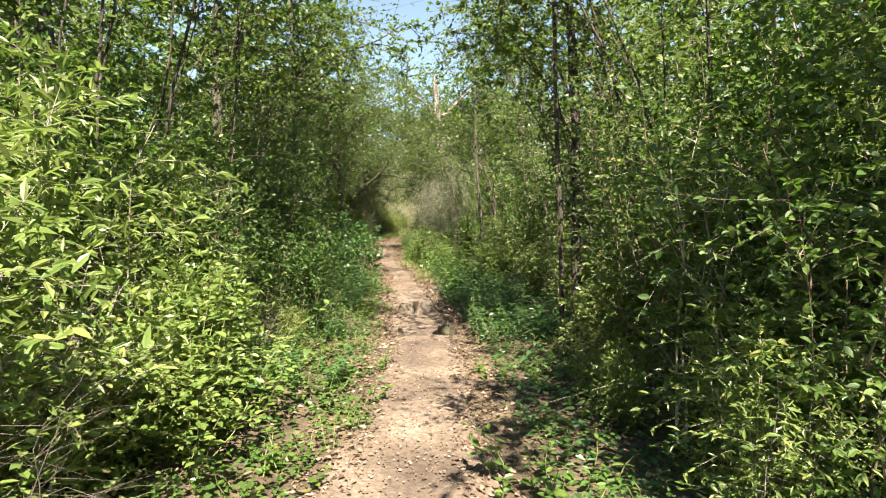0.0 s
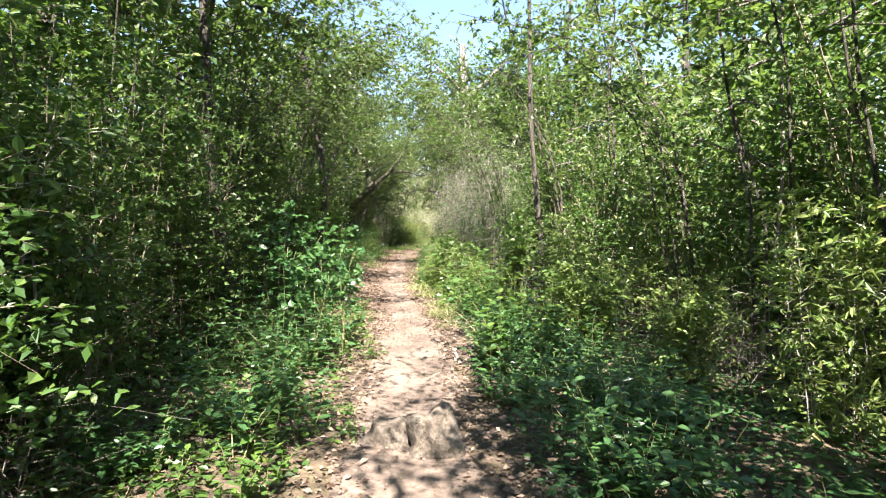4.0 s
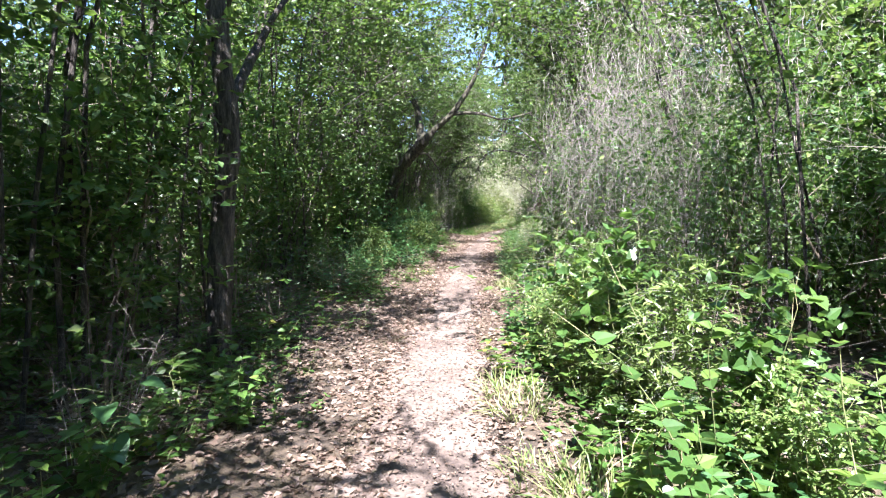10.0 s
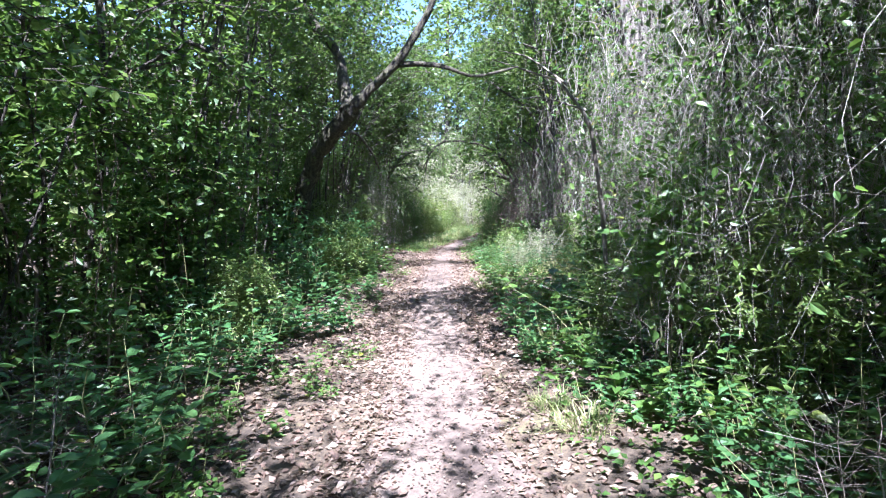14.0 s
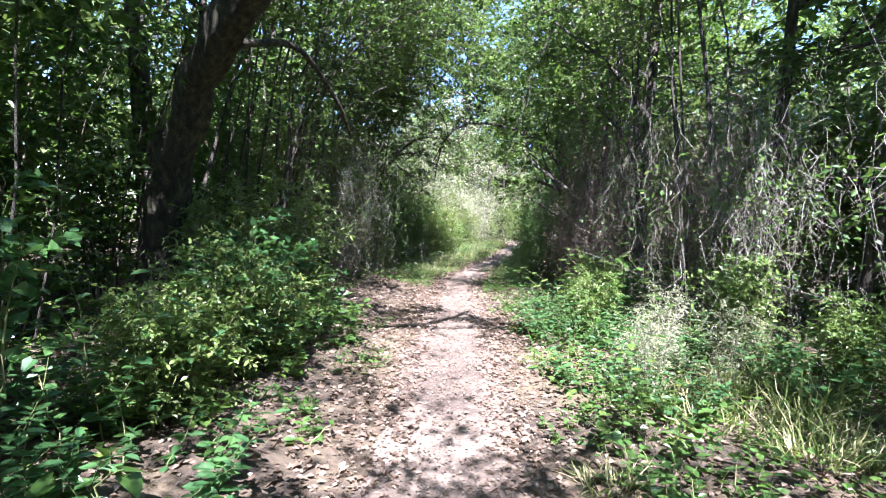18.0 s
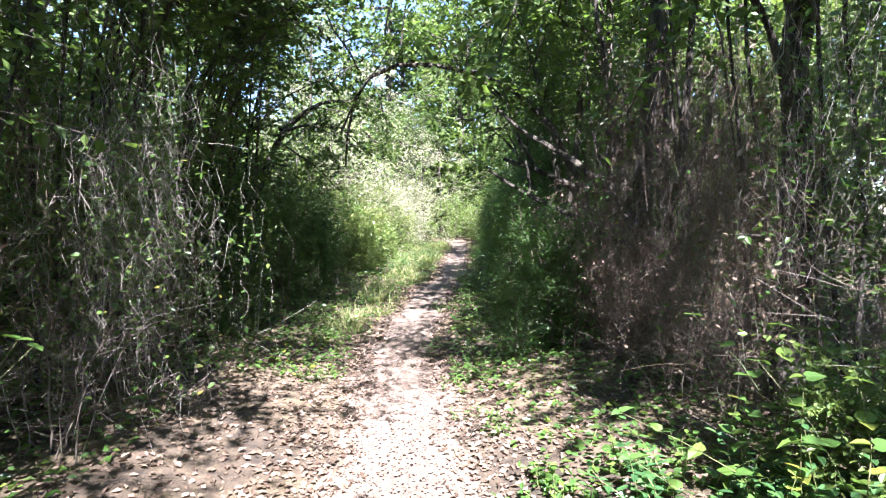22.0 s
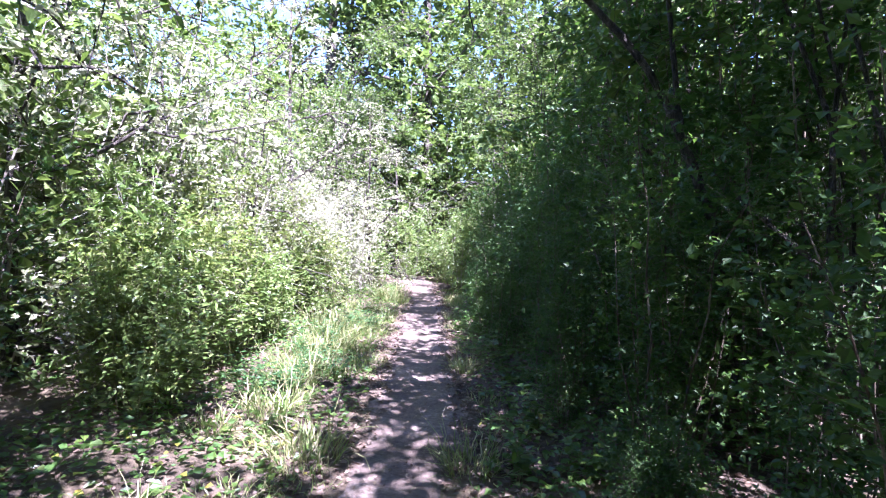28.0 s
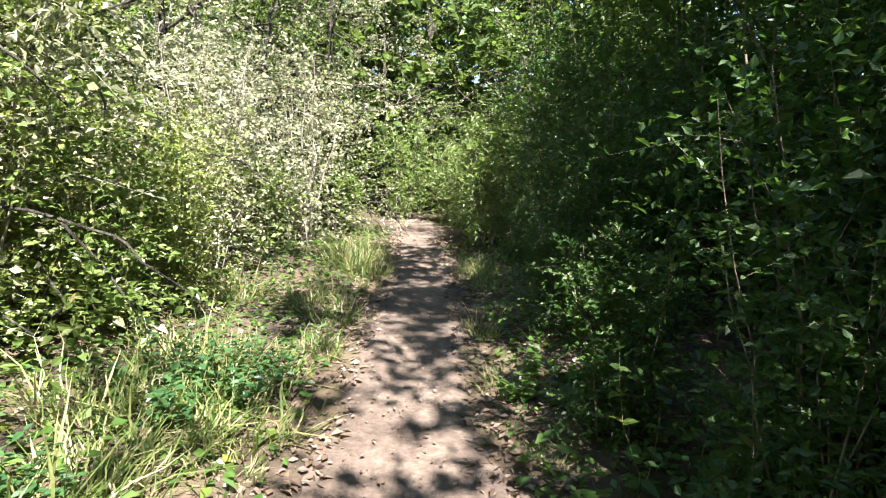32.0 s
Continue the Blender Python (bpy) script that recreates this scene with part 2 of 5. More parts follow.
def np_mesh(name, verts, faces, material, smooth=False):
    """A mesh from arrays: verts (n, 3), faces a list of (m, k) index arrays."""
    me = bpy.data.meshes.new(name)
    faces = [f for f in faces if len(f)]
    me.vertices.add(len(verts))
    me.vertices.foreach_set("co", np.ascontiguousarray(verts, dtype=np.float32).ravel())
    loops = np.concatenate([f.ravel() for f in faces]).astype(np.int32)
    sizes = np.concatenate([np.full(len(f), f.shape[1]) for f in faces])
    me.loops.add(len(loops))
    me.loops.foreach_set("vertex_index", loops)
    me.polygons.add(len(sizes))
    me.polygons.foreach_set("loop_start", np.concatenate([[0], np.cumsum(sizes)[:-1]]).astype(np.int32))
    me.polygons.foreach_set("use_smooth", np.full(len(sizes), smooth))
    me.update(calc_edges=True)
    me.materials.append(material)
    return me


def unit(v):
    return v / np.maximum(np.linalg.norm(v, axis=-1, keepdims=True), 1e-9)


def tubes(paths, radii, k=5):
    """Tapered tubes along many polylines at once: paths (s, n, 3), radii (s, n)."""
    s, n, _ = paths.shape
    t = unit(np.gradient(paths, axis=1))
    ref = np.where(np.abs(t[:, :1, 0:1]) < 0.75, np.array([1.0, 0.05, 0.1]), np.array([0.05, 1.0, 0.1]))
    u = unit(np.cross(t, np.broadcast_to(ref, t.shape)))
    v = np.cross(t, u)
    a = np.arange(k) * 2 * np.pi / k
    ring = paths[:, :, None] + radii[:, :, None, None] * (np.cos(a)[:, None] * u[:, :, None] + np.sin(a)[:, None] * v[:, :, None])
    idx = np.arange(s * n * k).reshape(s, n, k)
    nxt = np.roll(idx, -1, axis=2)
    quads = np.stack([idx[:, :-1], nxt[:, :-1], nxt[:, 1:], idx[:, 1:]], axis=-1).reshape(-1, 4)
    return ring.reshape(-1, 3), quads


BLADES = {
    "diamond": ([(0, 0, 0), (-0.31, 0.42, 0.09), (0, 1, -0.06), (0.31, 0.42, 0.09)], [[(0, 3, 2), (0, 2, 1)]]),
    "oval": ([(0, 0, 0), (-0.25, 0.28, 0.06), (-0.22, 0.66, 0.05), (0, 1, -0.06), (0.22, 0.66, 0.05), (0.25, 0.28, 0.06)], [[(0, 5, 4, 3), (0, 3, 2, 1)]]),
    "lance": ([(0, 0, 0), (-0.14, 0.3, 0.04), (-0.11, 0.65, 0.02), (0, 1, -0.12), (0.11, 0.65, 0.02), (0.14, 0.3, 0.04)], [[(0, 5, 4, 3), (0, 3, 2, 1)]]),
    "heart": ([(0, 0.1, 0), (-0.24, 0, 0.05), (-0.44, 0.24, 0.10), (-0.31, 0.62, 0.07), (0, 1.05, -0.08), (0.31, 0.62, 0.07), (0.44, 0.24, 0.10), (0.24, 0, 0.05)],
              [[(0, 6, 5, 4), (0, 4, 3, 2)], [(0, 7, 6), (0, 2, 1)]]),
}


def blades(rng, at, way, size, kind, up=1.0, jitter=0.6):
    """Leaves at points, each along its way, its upper face turned mostly to the sky."""
    tv, tf = BLADES[kind]
    tv = np.array(tv)
    y = unit(way)
    nrm = np.array([0, 0, up]) + rng.normal(0, jitter, y.shape)
    x = unit(np.cross(y, nrm))
    z = np.cross(x, y)
    curl = rng.uniform(0.3, 1.7, (len(at), 1, 1))
    loc = tv[None, :, 0:1] * x[:, None] + tv[None, :, 1:2] * y[:, None] + curl * tv[None, :, 2:3] * z[:, None]
    verts = at[:, None] + size[:, None, None] * loc
    base = np.arange(len(at))[:, None, None] * len(tv)
    return verts.reshape(-1, 3), [(base + np.array(f)[None]).reshape(-1, len(f[0])) for f in tf]


def merge(*parts):
    """Joins (verts, [faces]) lists."""
    verts, faces, start = [], [], 0
    for v, fs in parts:
        verts.append(v)
        faces += [f + start for f in (fs if isinstance(fs, list) else [fs])]
        start += len(v)
    return np.concatenate(verts), faces


def along(paths, which, u):
    """Points and directions on polylines: path numbers and fractions 0..1."""
    n = paths.shape[1]
    f = np.clip(u, 0, 0.999) * (n - 1)
    i = f.astype(int)
    a, b = paths[which, i], paths[which, i + 1]
    return a + (b - a) * (f - i)[:, None], unit(b - a)


def arcs(rng, start, way, length, n=5, droop=0.3, wander=0.15):
    """Curved shoots from start points along ways, drooping and wandering."""
    t = np.linspace(0, 1, n)[None, :, None]
    way = unit(way)
    side = rng.normal(0, wander, way.shape)
    p = start[:, None] + length[:, None, None] * (way[:, None] * t + side[:, None] * t * t)
    p[:, :, 2] -= (length[:, None] * droop) * (t[:, :, 0] ** 2)
    p[:, 1:-1] += rng.normal(0, 0.03, p[:, 1:-1].shape) * length[:, None, None]
    return p


def leaf_shoots(rng, shoots, per, size, kind, spread=0.9, up=1.0, jitter=0.6, first=0.15):
    """Leaves set along shoots, pointing out and forward."""
    s = len(shoots)
    which = np.repeat(np.arange(s), per)
    u = np.tile(np.linspace(first, 1, per), s) + rng.uniform(-0.06, 0.06, s * per)
    at, tan = along(shoots, which, u)
    out = rng.normal(0, 1, at.shape)
    out[:, 2] *= 0.5
    way = tan * 0.6 + spread * unit(out)
    sz = size * rng.uniform(0.55, 1.25, len(at))
    return blades(rng, at, way, sz, kind, up, jitter)


def thing(name, label, category, group, parts, kind=""):
    """An Empty at the base with one mesh for every part: (part name, mesh, kind)."""
    root = new(name)
    root.empty_display_size = 0.2
    tagged(root, label, category, group, kind)
    for pname, me, pkind in parts:
        ob = new(pname, me)
        ob.parent = root
        if pkind:
            tagged(ob, kind=pkind)
    return root


class Kind:
    """A few variants of one plant; the first use takes the built one, later uses copy it."""

    def __init__(self, made):
        self.made, self.used, self.tops = made, set(), None

    def put(self, i, m):
        i %= len(self.made)
        if i in self.used:
            return copy_thing(self.made[i], m)
        self.used.add(i)
        self.made[i].matrix_basis = m
        return self.made[i]

    def clear(self):
        for i, ob in enumerate(self.made):
            if i not in self.used:
                for o in (*ob.children_recursive, ob):
                    bpy.data.objects.remove(o)


# ---------------------------------------------------------------- plants


def shrub_parts(seed, h, r, stems, twigs, per, leaf, kind, mat, stem_mat, spread=0.9, low=0.05, stem_r=0.012, twig=0.45, droop=0.25, up=1.0, single=True, top=0.75, thin=3):
    """Stems rising from one foot and spreading, twigs all along them, leaves on the twigs."""
    rng = np.random.default_rng(seed)
    a = rng.uniform(0, 2 * np.pi, stems)
    base = np.stack([np.cos(a), np.sin(a), np.zeros(stems)], 1) * (r * 0.25 * rng.uniform(0.1, 1, (stems, 1)))
    base[:, 2] = -0.06
    reach = r * rng.uniform(0.2, top, stems)
    tip = np.stack([np.cos(a) * reach, np.sin(a) * reach, h * rng.uniform(0.6, 0.98, stems)], 1)
    t = np.linspace(0, 1, 7)[None, :, None]
    ctrl = base + (tip - base) * np.array([0.3, 0.3, 0.6])
    st = base[:, None] * (1 - t) ** 2 + 2 * ctrl[:, None] * t * (1 - t) + tip[:, None] * t * t
    st[:, 1:] += rng.normal(0, 0.012 * h, st[:, 1:].shape)
    rad = stem_r * rng.uniform(0.6, 1.3, (stems, 1)) * np.linspace(1, 0.25, 7)[None]
    which = np.repeat(np.arange(stems), twigs)
    at, tan = along(st, which, rng.uniform(low, 1, len(which)))
    out = rng.normal(0, 1, at.shape)
    out[:, 2] = rng.uniform(-0.2, 0.7, len(out))
    length = twig * rng.uniform(0.45, 1.3, len(at)) * (0.5 + 0.5 * r) * (1.5 - 0.7 * np.clip(at[:, 2] / h, 0, 1))
    sh = arcs(rng, at, unit(out) + 0.4 * tan, length, 3, droop, 0.25)
    tw = np.linspace(1, 0.3, 3)[None] * (stem_r * 0.25) * np.ones((len(sh), 1))
    parts = []
    if single:
        for i in range(stems):
            v, f = tubes(st[i:i + 1], rad[i:i + 1], 5)
            parts.append(("stem", np_mesh("stem", v, [f], stem_mat, True), ""))
        sv, sf = tubes(sh[::thin], tw[::thin], 3)
        sf = [sf]
    else:
        sv, sf = merge(tubes(st, rad, 4), tubes(sh, tw, 3))
    parts.append(("twig_spray", np_mesh("twig_spray", sv, sf, stem_mat, True), "stuff"))
    if per:
        lv, lf = leaf_shoots(rng, sh, per, leaf, kind, spread, up)
        parts.append(("foliage", np_mesh("foliage", lv, lf, mat), "stuff"))
    return parts


def arch_parts(seed, reach, h, stems, twigs, per, leaf, mat, wood, low=0.25, twig=1.0):
    """Stems that rise from one foot and bow over to one side (+x), leafy along their upper half."""
    rng = np.random.default_rng(seed)
    base = np.stack([rng.normal(0, 0.12, stems), rng.normal(0, 0.25, stems), np.full(stems, -0.08)], 1)
    tip = np.stack([reach * rng.uniform(0.55, 1.1, stems), rng.normal(0, 0.8, stems), h * rng.uniform(0.8, 1.05, stems)], 1)
    t = np.linspace(0, 1, 9)[None, :, None]
    ctrl = base + (tip - base) * np.array([0.12, 0.3, 0.0]) + np.array([0, 0, 1.0]) * (h * rng.uniform(0.85, 1.15, (stems, 1)))
    st = base[:, None] * (1 - t) ** 2 + 2 * ctrl[:, None] * t * (1 - t) + tip[:, None] * t * t
    st[:, 1:] += rng.normal(0, 0.05, st[:, 1:].shape)
    parts = []
    for i in range(stems):
        v, f = tubes(st[i:i + 1], rng.uniform(0.010, 0.022) * np.linspace(1, 0.2, 9)[None], 6)
        parts.append(("stem", np_mesh("stem", v, [f], wood, True), ""))
    which = np.repeat(np.arange(stems), twigs)
    at, tan = along(st, which, rng.uniform(low, 1, len(which)))
    out = rng.normal(0, 1, at.shape)
    out[:, 2] = rng.uniform(-0.5, 0.5, len(out))
    sh = arcs(rng, at, unit(out) + 0.3 * tan, twig * rng.uniform(0.3, 0.85, len(at)), 4, 0.2, 0.3)
    v, f = tubes(sh, np.linspace(0.005, 0.002, 4)[None] * np.ones((len(sh), 1)), 3)
    lv, lf = leaf_shoots(rng, sh, per, leaf, "diamond", 1.0)
    return parts + [("twig_spray", np_mesh("twig_spray", v, [f], wood, True), "stuff"), ("foliage", np_mesh("foliage", lv, lf, mat), "stuff")]


def herb_parts(seed, h, stems, pairs, leaf, mat, kind="oval", r=0.22, bloom=False):
    """A tuft of upright leafy stems with opposite leaves."""
    rng = np.random.default_rng(seed)
    a, d = rng.uniform(0, 2 * np.pi, stems), np.sqrt(rng.uniform(0, 1, stems)) * r
    base = np.stack([np.cos(a) * d, np.sin(a) * d, np.full(stems, -0.04)], 1)
    way = np.stack([np.cos(a) * 0.35, np.sin(a) * 0.35, np.ones(stems)], 1) + rng.normal(0, 0.15, (stems, 3))
    st = arcs(rng, base, way, h * rng.uniform(0.6, 1.15, stems), 5, 0.12, 0.15)
    sv = tubes(st, np.linspace(0.004, 0.0015, 5)[None] * np.ones((stems, 1)), 3)
    which = np.repeat(np.arange(stems), pairs * 2)
    u = np.tile(np.repeat(np.linspace(0.2, 1, pairs), 2), stems)
    at, tan = along(st, which, u)
    ang = np.tile(np.arange(pairs).repeat(2) * 1.57 + np.tile([0, np.pi], pairs), stems) + np.repeat(rng.uniform(0, 6, stems), pairs * 2) + rng.normal(0, 0.3, len(u))
    out = np.stack([np.cos(ang), np.sin(ang), rng.uniform(-0.25, 0.45, len(u))], 1)
    sz = leaf * (1.15 - 0.45 * u) * rng.uniform(0.7, 1.2, len(u))
    lv, lf = blades(rng, at, out, sz, kind, 1.4, 0.35)
    return [("stalk", np_mesh("stalk", sv[0], [sv[1]], M["stem"], True), "stuff"), ("foliage", np_mesh("foliage", lv, lf, mat), "stuff")]


def broadleaf(seed, h, count, leaf, mat):
    """An upright plant whose few broad leaves are parts of their own, each on its leaf stalk."""
    rng = np.random.default_rng(seed)
    root = new("broad_leaved_plant")
    root.empty_display_size = 0.2
    tagged(root, "upright plant with a few broad heart-shaped leaves", "plant", "broad-leaved plants at the trail edge")
    st = arcs(rng, np.array([[0, 0, -0.05]]), np.array([[0.12, 0.05, 1.0]]), np.array([h]), 7, 0.05, 0.1)
    new("stem", np_mesh("stem", *[x if i == 0 else [x] for i, x in enumerate(tubes(st, np.linspace(0.007, 0.003, 7)[None], 6))], M["stem"], True)).parent = root
    u = np.linspace(0, 1, 7)
    half = np.array([0.0, 0.36, 0.46, 0.42, 0.30, 0.15, 0.0])
    length = np.array([0.10, -0.02, 0.16, 0.40, 0.64, 0.86, 1.05])
    rows = [np.stack([half * k, length, 0.16 * np.abs(half * k) - 0.22 * (length - 0.1) ** 2 + 0.012 * np.sin(u * 19) * abs(k)], 1) for k in (-1, -0.5, 0, 0.5, 1)]
    v = np.concatenate(rows) * 1.0
    idx = np.arange(35).reshape(5, 7)
    f = np.stack([idx[:-1, :-1], idx[1:, :-1], idx[1:, 1:], idx[:-1, 1:]], -1).reshape(-1, 4)
    blade = np_mesh("leaf", v, [f], mat, True)
    for i in range(count):
        at, _ = along(st, np.array([0]), np.array([0.3 + 0.7 * i / max(1, count - 1)]))
        a = i * 2.4 + rng.uniform(-0.4, 0.4)
        size = leaf * rng.uniform(0.65, 1.2) * (1.1 - 0.3 * i / count)
        ob = new("leaf", blade)
        ob.parent = root
        reach = 0.10 + 0.12 * rng.uniform(0, 1)
        ob.matrix_basis = pose(at[0, 0] + math.cos(a) * reach, at[0, 1] + math.sin(a) * reach, at[0, 2] + 0.05, rng.uniform(-28, 8), rng.uniform(-18, 18), math.degrees(a) - 90) @ Matrix.Scale(size, 4)
        way = np.array([[math.cos(a), math.sin(a), 0.4]])
        leg = np.stack([at[0], at[0] + np.array([math.cos(a) * reach * 0.6, math.sin(a) * reach * 0.6, 0.05]), at[0] + np.array([math.cos(a) * (reach + 0.1 * size), math.sin(a) * (reach + 0.1 * size), 0.055])])[None]
        tv, tf = tubes(leg, np.full((1, 3), 0.0022), 4)
        new("leaf_stalk", np_mesh("leaf_stalk", tv, [tf], M["stem"], True)).parent = root
    return root


def grass_parts(seed, h, count, r, mat):
    rng = np.random.default_rng(seed)
    a, d = rng.uniform(0, 2 * np.pi, count), np.sqrt(rng.uniform(0, 1, count)) * r
    base = np.stack([np.cos(a) * d, np.sin(a) * d, np.full(count, -0.03)], 1)
    way = np.stack([np.cos(a) * 0.5, np.sin(a) * 0.5, np.ones(count)], 1) + rng.normal(0, 0.25, (count, 3))
    p = arcs(rng, base, way, h * rng.uniform(0.5, 1.2, count), 5, 0.35, 0.2)
    side = unit(np.cross(np.gradient(p, axis=1), np.array([0, 0, 1.0]) + rng.normal(0, 0.2, (count, 1, 3))))
    w = (0.0035 * rng.uniform(0.6, 1.5, (count, 1)) * np.array([1, 1, 0.85, 0.55, 0.05])[None])[:, :, None]
    v = np.stack([p - side * w, p + side * w], 2).reshape(-1, 3)
    i = np.arange(count * 10).reshape(count, 5, 2)
    f = np.stack([i[:, :-1, 0], i[:, :-1, 1], i[:, 1:, 1], i[:, 1:, 0]], -1).reshape(-1, 4)
    return [("sward", np_mesh("sward", v, [f], mat), "stuff")]


def curtain_parts(seed, h, width, strands, leafy, mat=None, leaf_mat=None):
    """Hanging dry vines, with a few live leaves among them."""
    rng = np.random.default_rng(seed)
    top = np.stack([rng.normal(0, width * 0.4, strands), rng.normal(0, width * 0.18, strands), h * rng.uniform(0.55, 1.0, strands)], 1)
    way = np.stack([rng.normal(0, 0.07, strands), rng.normal(0, 0.07, strands), -np.ones(strands)], 1)
    length = top[:, 2] * rng.uniform(0.35, 1.02, strands)
    st = arcs(rng, top, way, length, 12, 0.0, 0.06)
    st[:, 1:, :2] += np.cumsum(rng.normal(0, 0.022, (strands, 11, 2)), axis=1)
    st[:, :, 2] = np.maximum(st[:, :, 2], -0.03)
    rad = (rng.choice([0.0009, 0.0015, 0.0024, 0.0034], strands, p=[0.4, 0.36, 0.2, 0.04])[:, None]) * np.linspace(1, 0.5, 12)[None]
    k = strands
    loops = arcs(rng, np.stack([rng.normal(0, width * 0.4, k), rng.normal(0, width * 0.2, k), h * rng.uniform(0.1, 0.95, k)], 1), rng.normal(0, 1, (k, 3)), rng.uniform(0.12, 0.45, k), 5, 0.5, 0.6)
    sv, sf = merge(tubes(st, rad, 3), tubes(loops, np.full((k, 5), 0.0012), 3))
    parts = [("vine_tangle", np_mesh("vine_tangle", sv, sf, mat or M["dry"], True), "stuff")]
    if leafy:
        which = rng.integers(0, strands, leafy)
        at, tan = along(st, which, rng.uniform(0, 1, leafy))
        out = rng.normal(0, 1, at.shape) * np.array([1, 1, 0.4]) - np.array([0, 0, 0.4])
        lv, lf = blades(rng, at, out, 0.055 * rng.uniform(0.5, 1.3, leafy), "oval", 0.8, 0.6)
        parts.append(("foliage", np_mesh("foliage", lv, lf, leaf_mat or M["vine"]), "stuff"))
    return parts


def crown_mesh(rng, tips, ways, branch, twigs, per, leaf, kind, mat, bare=False):
    """Branches, twigs and leaves round limb ends."""
    br = arcs(rng, tips, ways, branch * rng.uniform(0.6, 1.2, len(tips)), 5, 0.15, 0.3)
    which = np.repeat(np.arange(len(br)), twigs)
    at, tan = along(br, which, rng.uniform(0.1, 1, len(which)))
    out = rng.normal(0, 1, at.shape)
    out[:, 2] = rng.uniform(-0.4, 0.6, len(out))
    sh = arcs(rng, at, unit(out) + 0.5 * tan, branch * 0.5 * rng.uniform(0.5, 1.2, len(at)), 3, 0.3, 0.3)
    wood = merge(tubes(br, np.linspace(0.016, 0.006, 5)[None] * np.ones((len(br), 1)), 4), *([] if bare else [tubes(sh, np.linspace(0.005, 0.002, 3)[None] * np.ones((len(sh), 1)), 3)]))
    return wood, leaf_shoots(rng, sh, per, leaf, kind, 1.0, 1.0, 0.7)


def wobble(rng, pts, n, amount):
    """A smooth line through a few points, with small kinks."""
    pts = np.array(pts, float)
    u = np.linspace(0, len(pts) - 1, n)
    p = np.stack([np.interp(u, np.arange(len(pts)), pts[:, i]) for i in range(3)], 1)
    k = np.array([0.25, 0.5, 0.25])
    for i in range(3):
        p[1:-1, i] = np.convolve(p[:, i], k, "valid")
    p[1:-1] += rng.normal(0, amount, p[1:-1].shape)
    return p


def trunk_mesh(rng, lines, sides, mat, step=0.0):
    """A trunk or limb as one wood mesh: lines of (points, radius at foot, radius at end); bark ridges run along it."""
    parts = []
    for pts, r0, r1 in lines:
        pts = np.array(pts, float)
        size = np.linalg.norm(np.diff(pts, axis=0), axis=1).sum()
        n = max(16, int(size / step)) if step else 12
        p = wobble(rng, wobble(rng, pts, 12, 0.10 * r0), n, 0.0)
        r = np.linspace(r0, r1, n) * (1 + np.interp(np.arange(n), np.linspace(0, n, 12), rng.normal(0, 0.06, 12)))
        r = r * (1 + 0.35 * np.exp(-np.arange(n) * size / n / (r0 * 1.6))) if step else r
        v, f = tubes(p[None], r[None], sides)
        c = np.repeat(p, sides, axis=0)
        rows = max(4, n // 5)
        coarse = rng.normal(0, 0.09, (rows, sides))
        ridge = np.stack([np.interp(np.arange(n), np.linspace(0, n, rows), coarse[:, k]) for k in range(sides)], 1) + rng.normal(0, 0.02, (n, sides))
        v = c + (v - c) * (1 + ridge.reshape(-1, 1))
        cap = np.arange((n - 1) * sides, n * sides)[None]
        parts.append((v, [f, cap]))
    v, f = merge(*parts)
    return np_mesh("trunk", v, f, mat, True)


def tree_parts(seed, h, r0, crown_r, limbs, twigs, per, leaf, mat, bark, low=0.45, kind="diamond", lean=0.4, branch=1.1, sub=4, single=True):
    rng = np.random.default_rng(seed)
    top = np.array([rng.normal(0, lean), rng.normal(0, lean), h * 0.9])
    tr = wobble(rng, [(0, 0, -0.25), tuple(top * 0.35 + rng.normal(0, 0.12, 3)), tuple(top * 0.7), tuple(top)], 16, 0.02)
    lines = [(tr[::3], r0, r0 * 0.3)]
    u = np.linspace(low, 1.0, limbs)
    at, _ = along(tr[None], np.zeros(limbs, int), u)
    a = np.arange(limbs) * 2.4 + rng.uniform(0, 0.6, limbs)
    way = np.stack([np.cos(a), np.sin(a), rng.uniform(0.0, 0.7, limbs)], 1)
    reach = crown_r * np.sin(np.clip((u - low) / (1 - low) * 0.72 + 0.25, 0, 1) * np.pi) * rng.uniform(0.7, 1.1, limbs)
    lb = arcs(rng, at, way, reach, 6, 0.1, 0.2)
    limb_lines = [(lb[i], r0 * 0.30, 0.012) for i in range(limbs)]
    which = np.repeat(np.arange(limbs), sub)
    tips, tan = along(lb, which, np.tile(np.linspace(0.25, 1, sub), limbs))
    ways = rng.normal(0, 1, tips.shape) * np.array([1, 1, 0.6]) + tan
    wood, leaves = crown_mesh(rng, tips, ways, branch, twigs, per, leaf, kind, mat, not single)
    parts = [("trunk", trunk_mesh(rng, lines, 8, bark), "")]
    if single:
        parts += [("limb", trunk_mesh(rng, [ln], 5, bark), "") for ln in limb_lines]
    else:
        parts[0] = ("trunk", trunk_mesh(rng, lines + limb_lines, 6, bark), "")
    return parts + [("twig_spray", np_mesh("twig_spray", *wood, bark, True), "stuff"), ("crown", np_mesh("crown", *leaves, mat), "stuff")]


# ---------------------------------------------------------------- ground and trail
def graded(fine_lo, fine_hi, step, far_lo, far_hi):
    mid = np.arange(fine_lo, fine_hi + 1e-6, step)
    grow = np.cumsum(step * 1.22 ** np.arange(1, 45))
    lo, hi = fine_lo - grow[::-1], fine_hi + grow
    return np.concatenate([lo[lo > far_lo], mid, hi[hi < far_hi]])


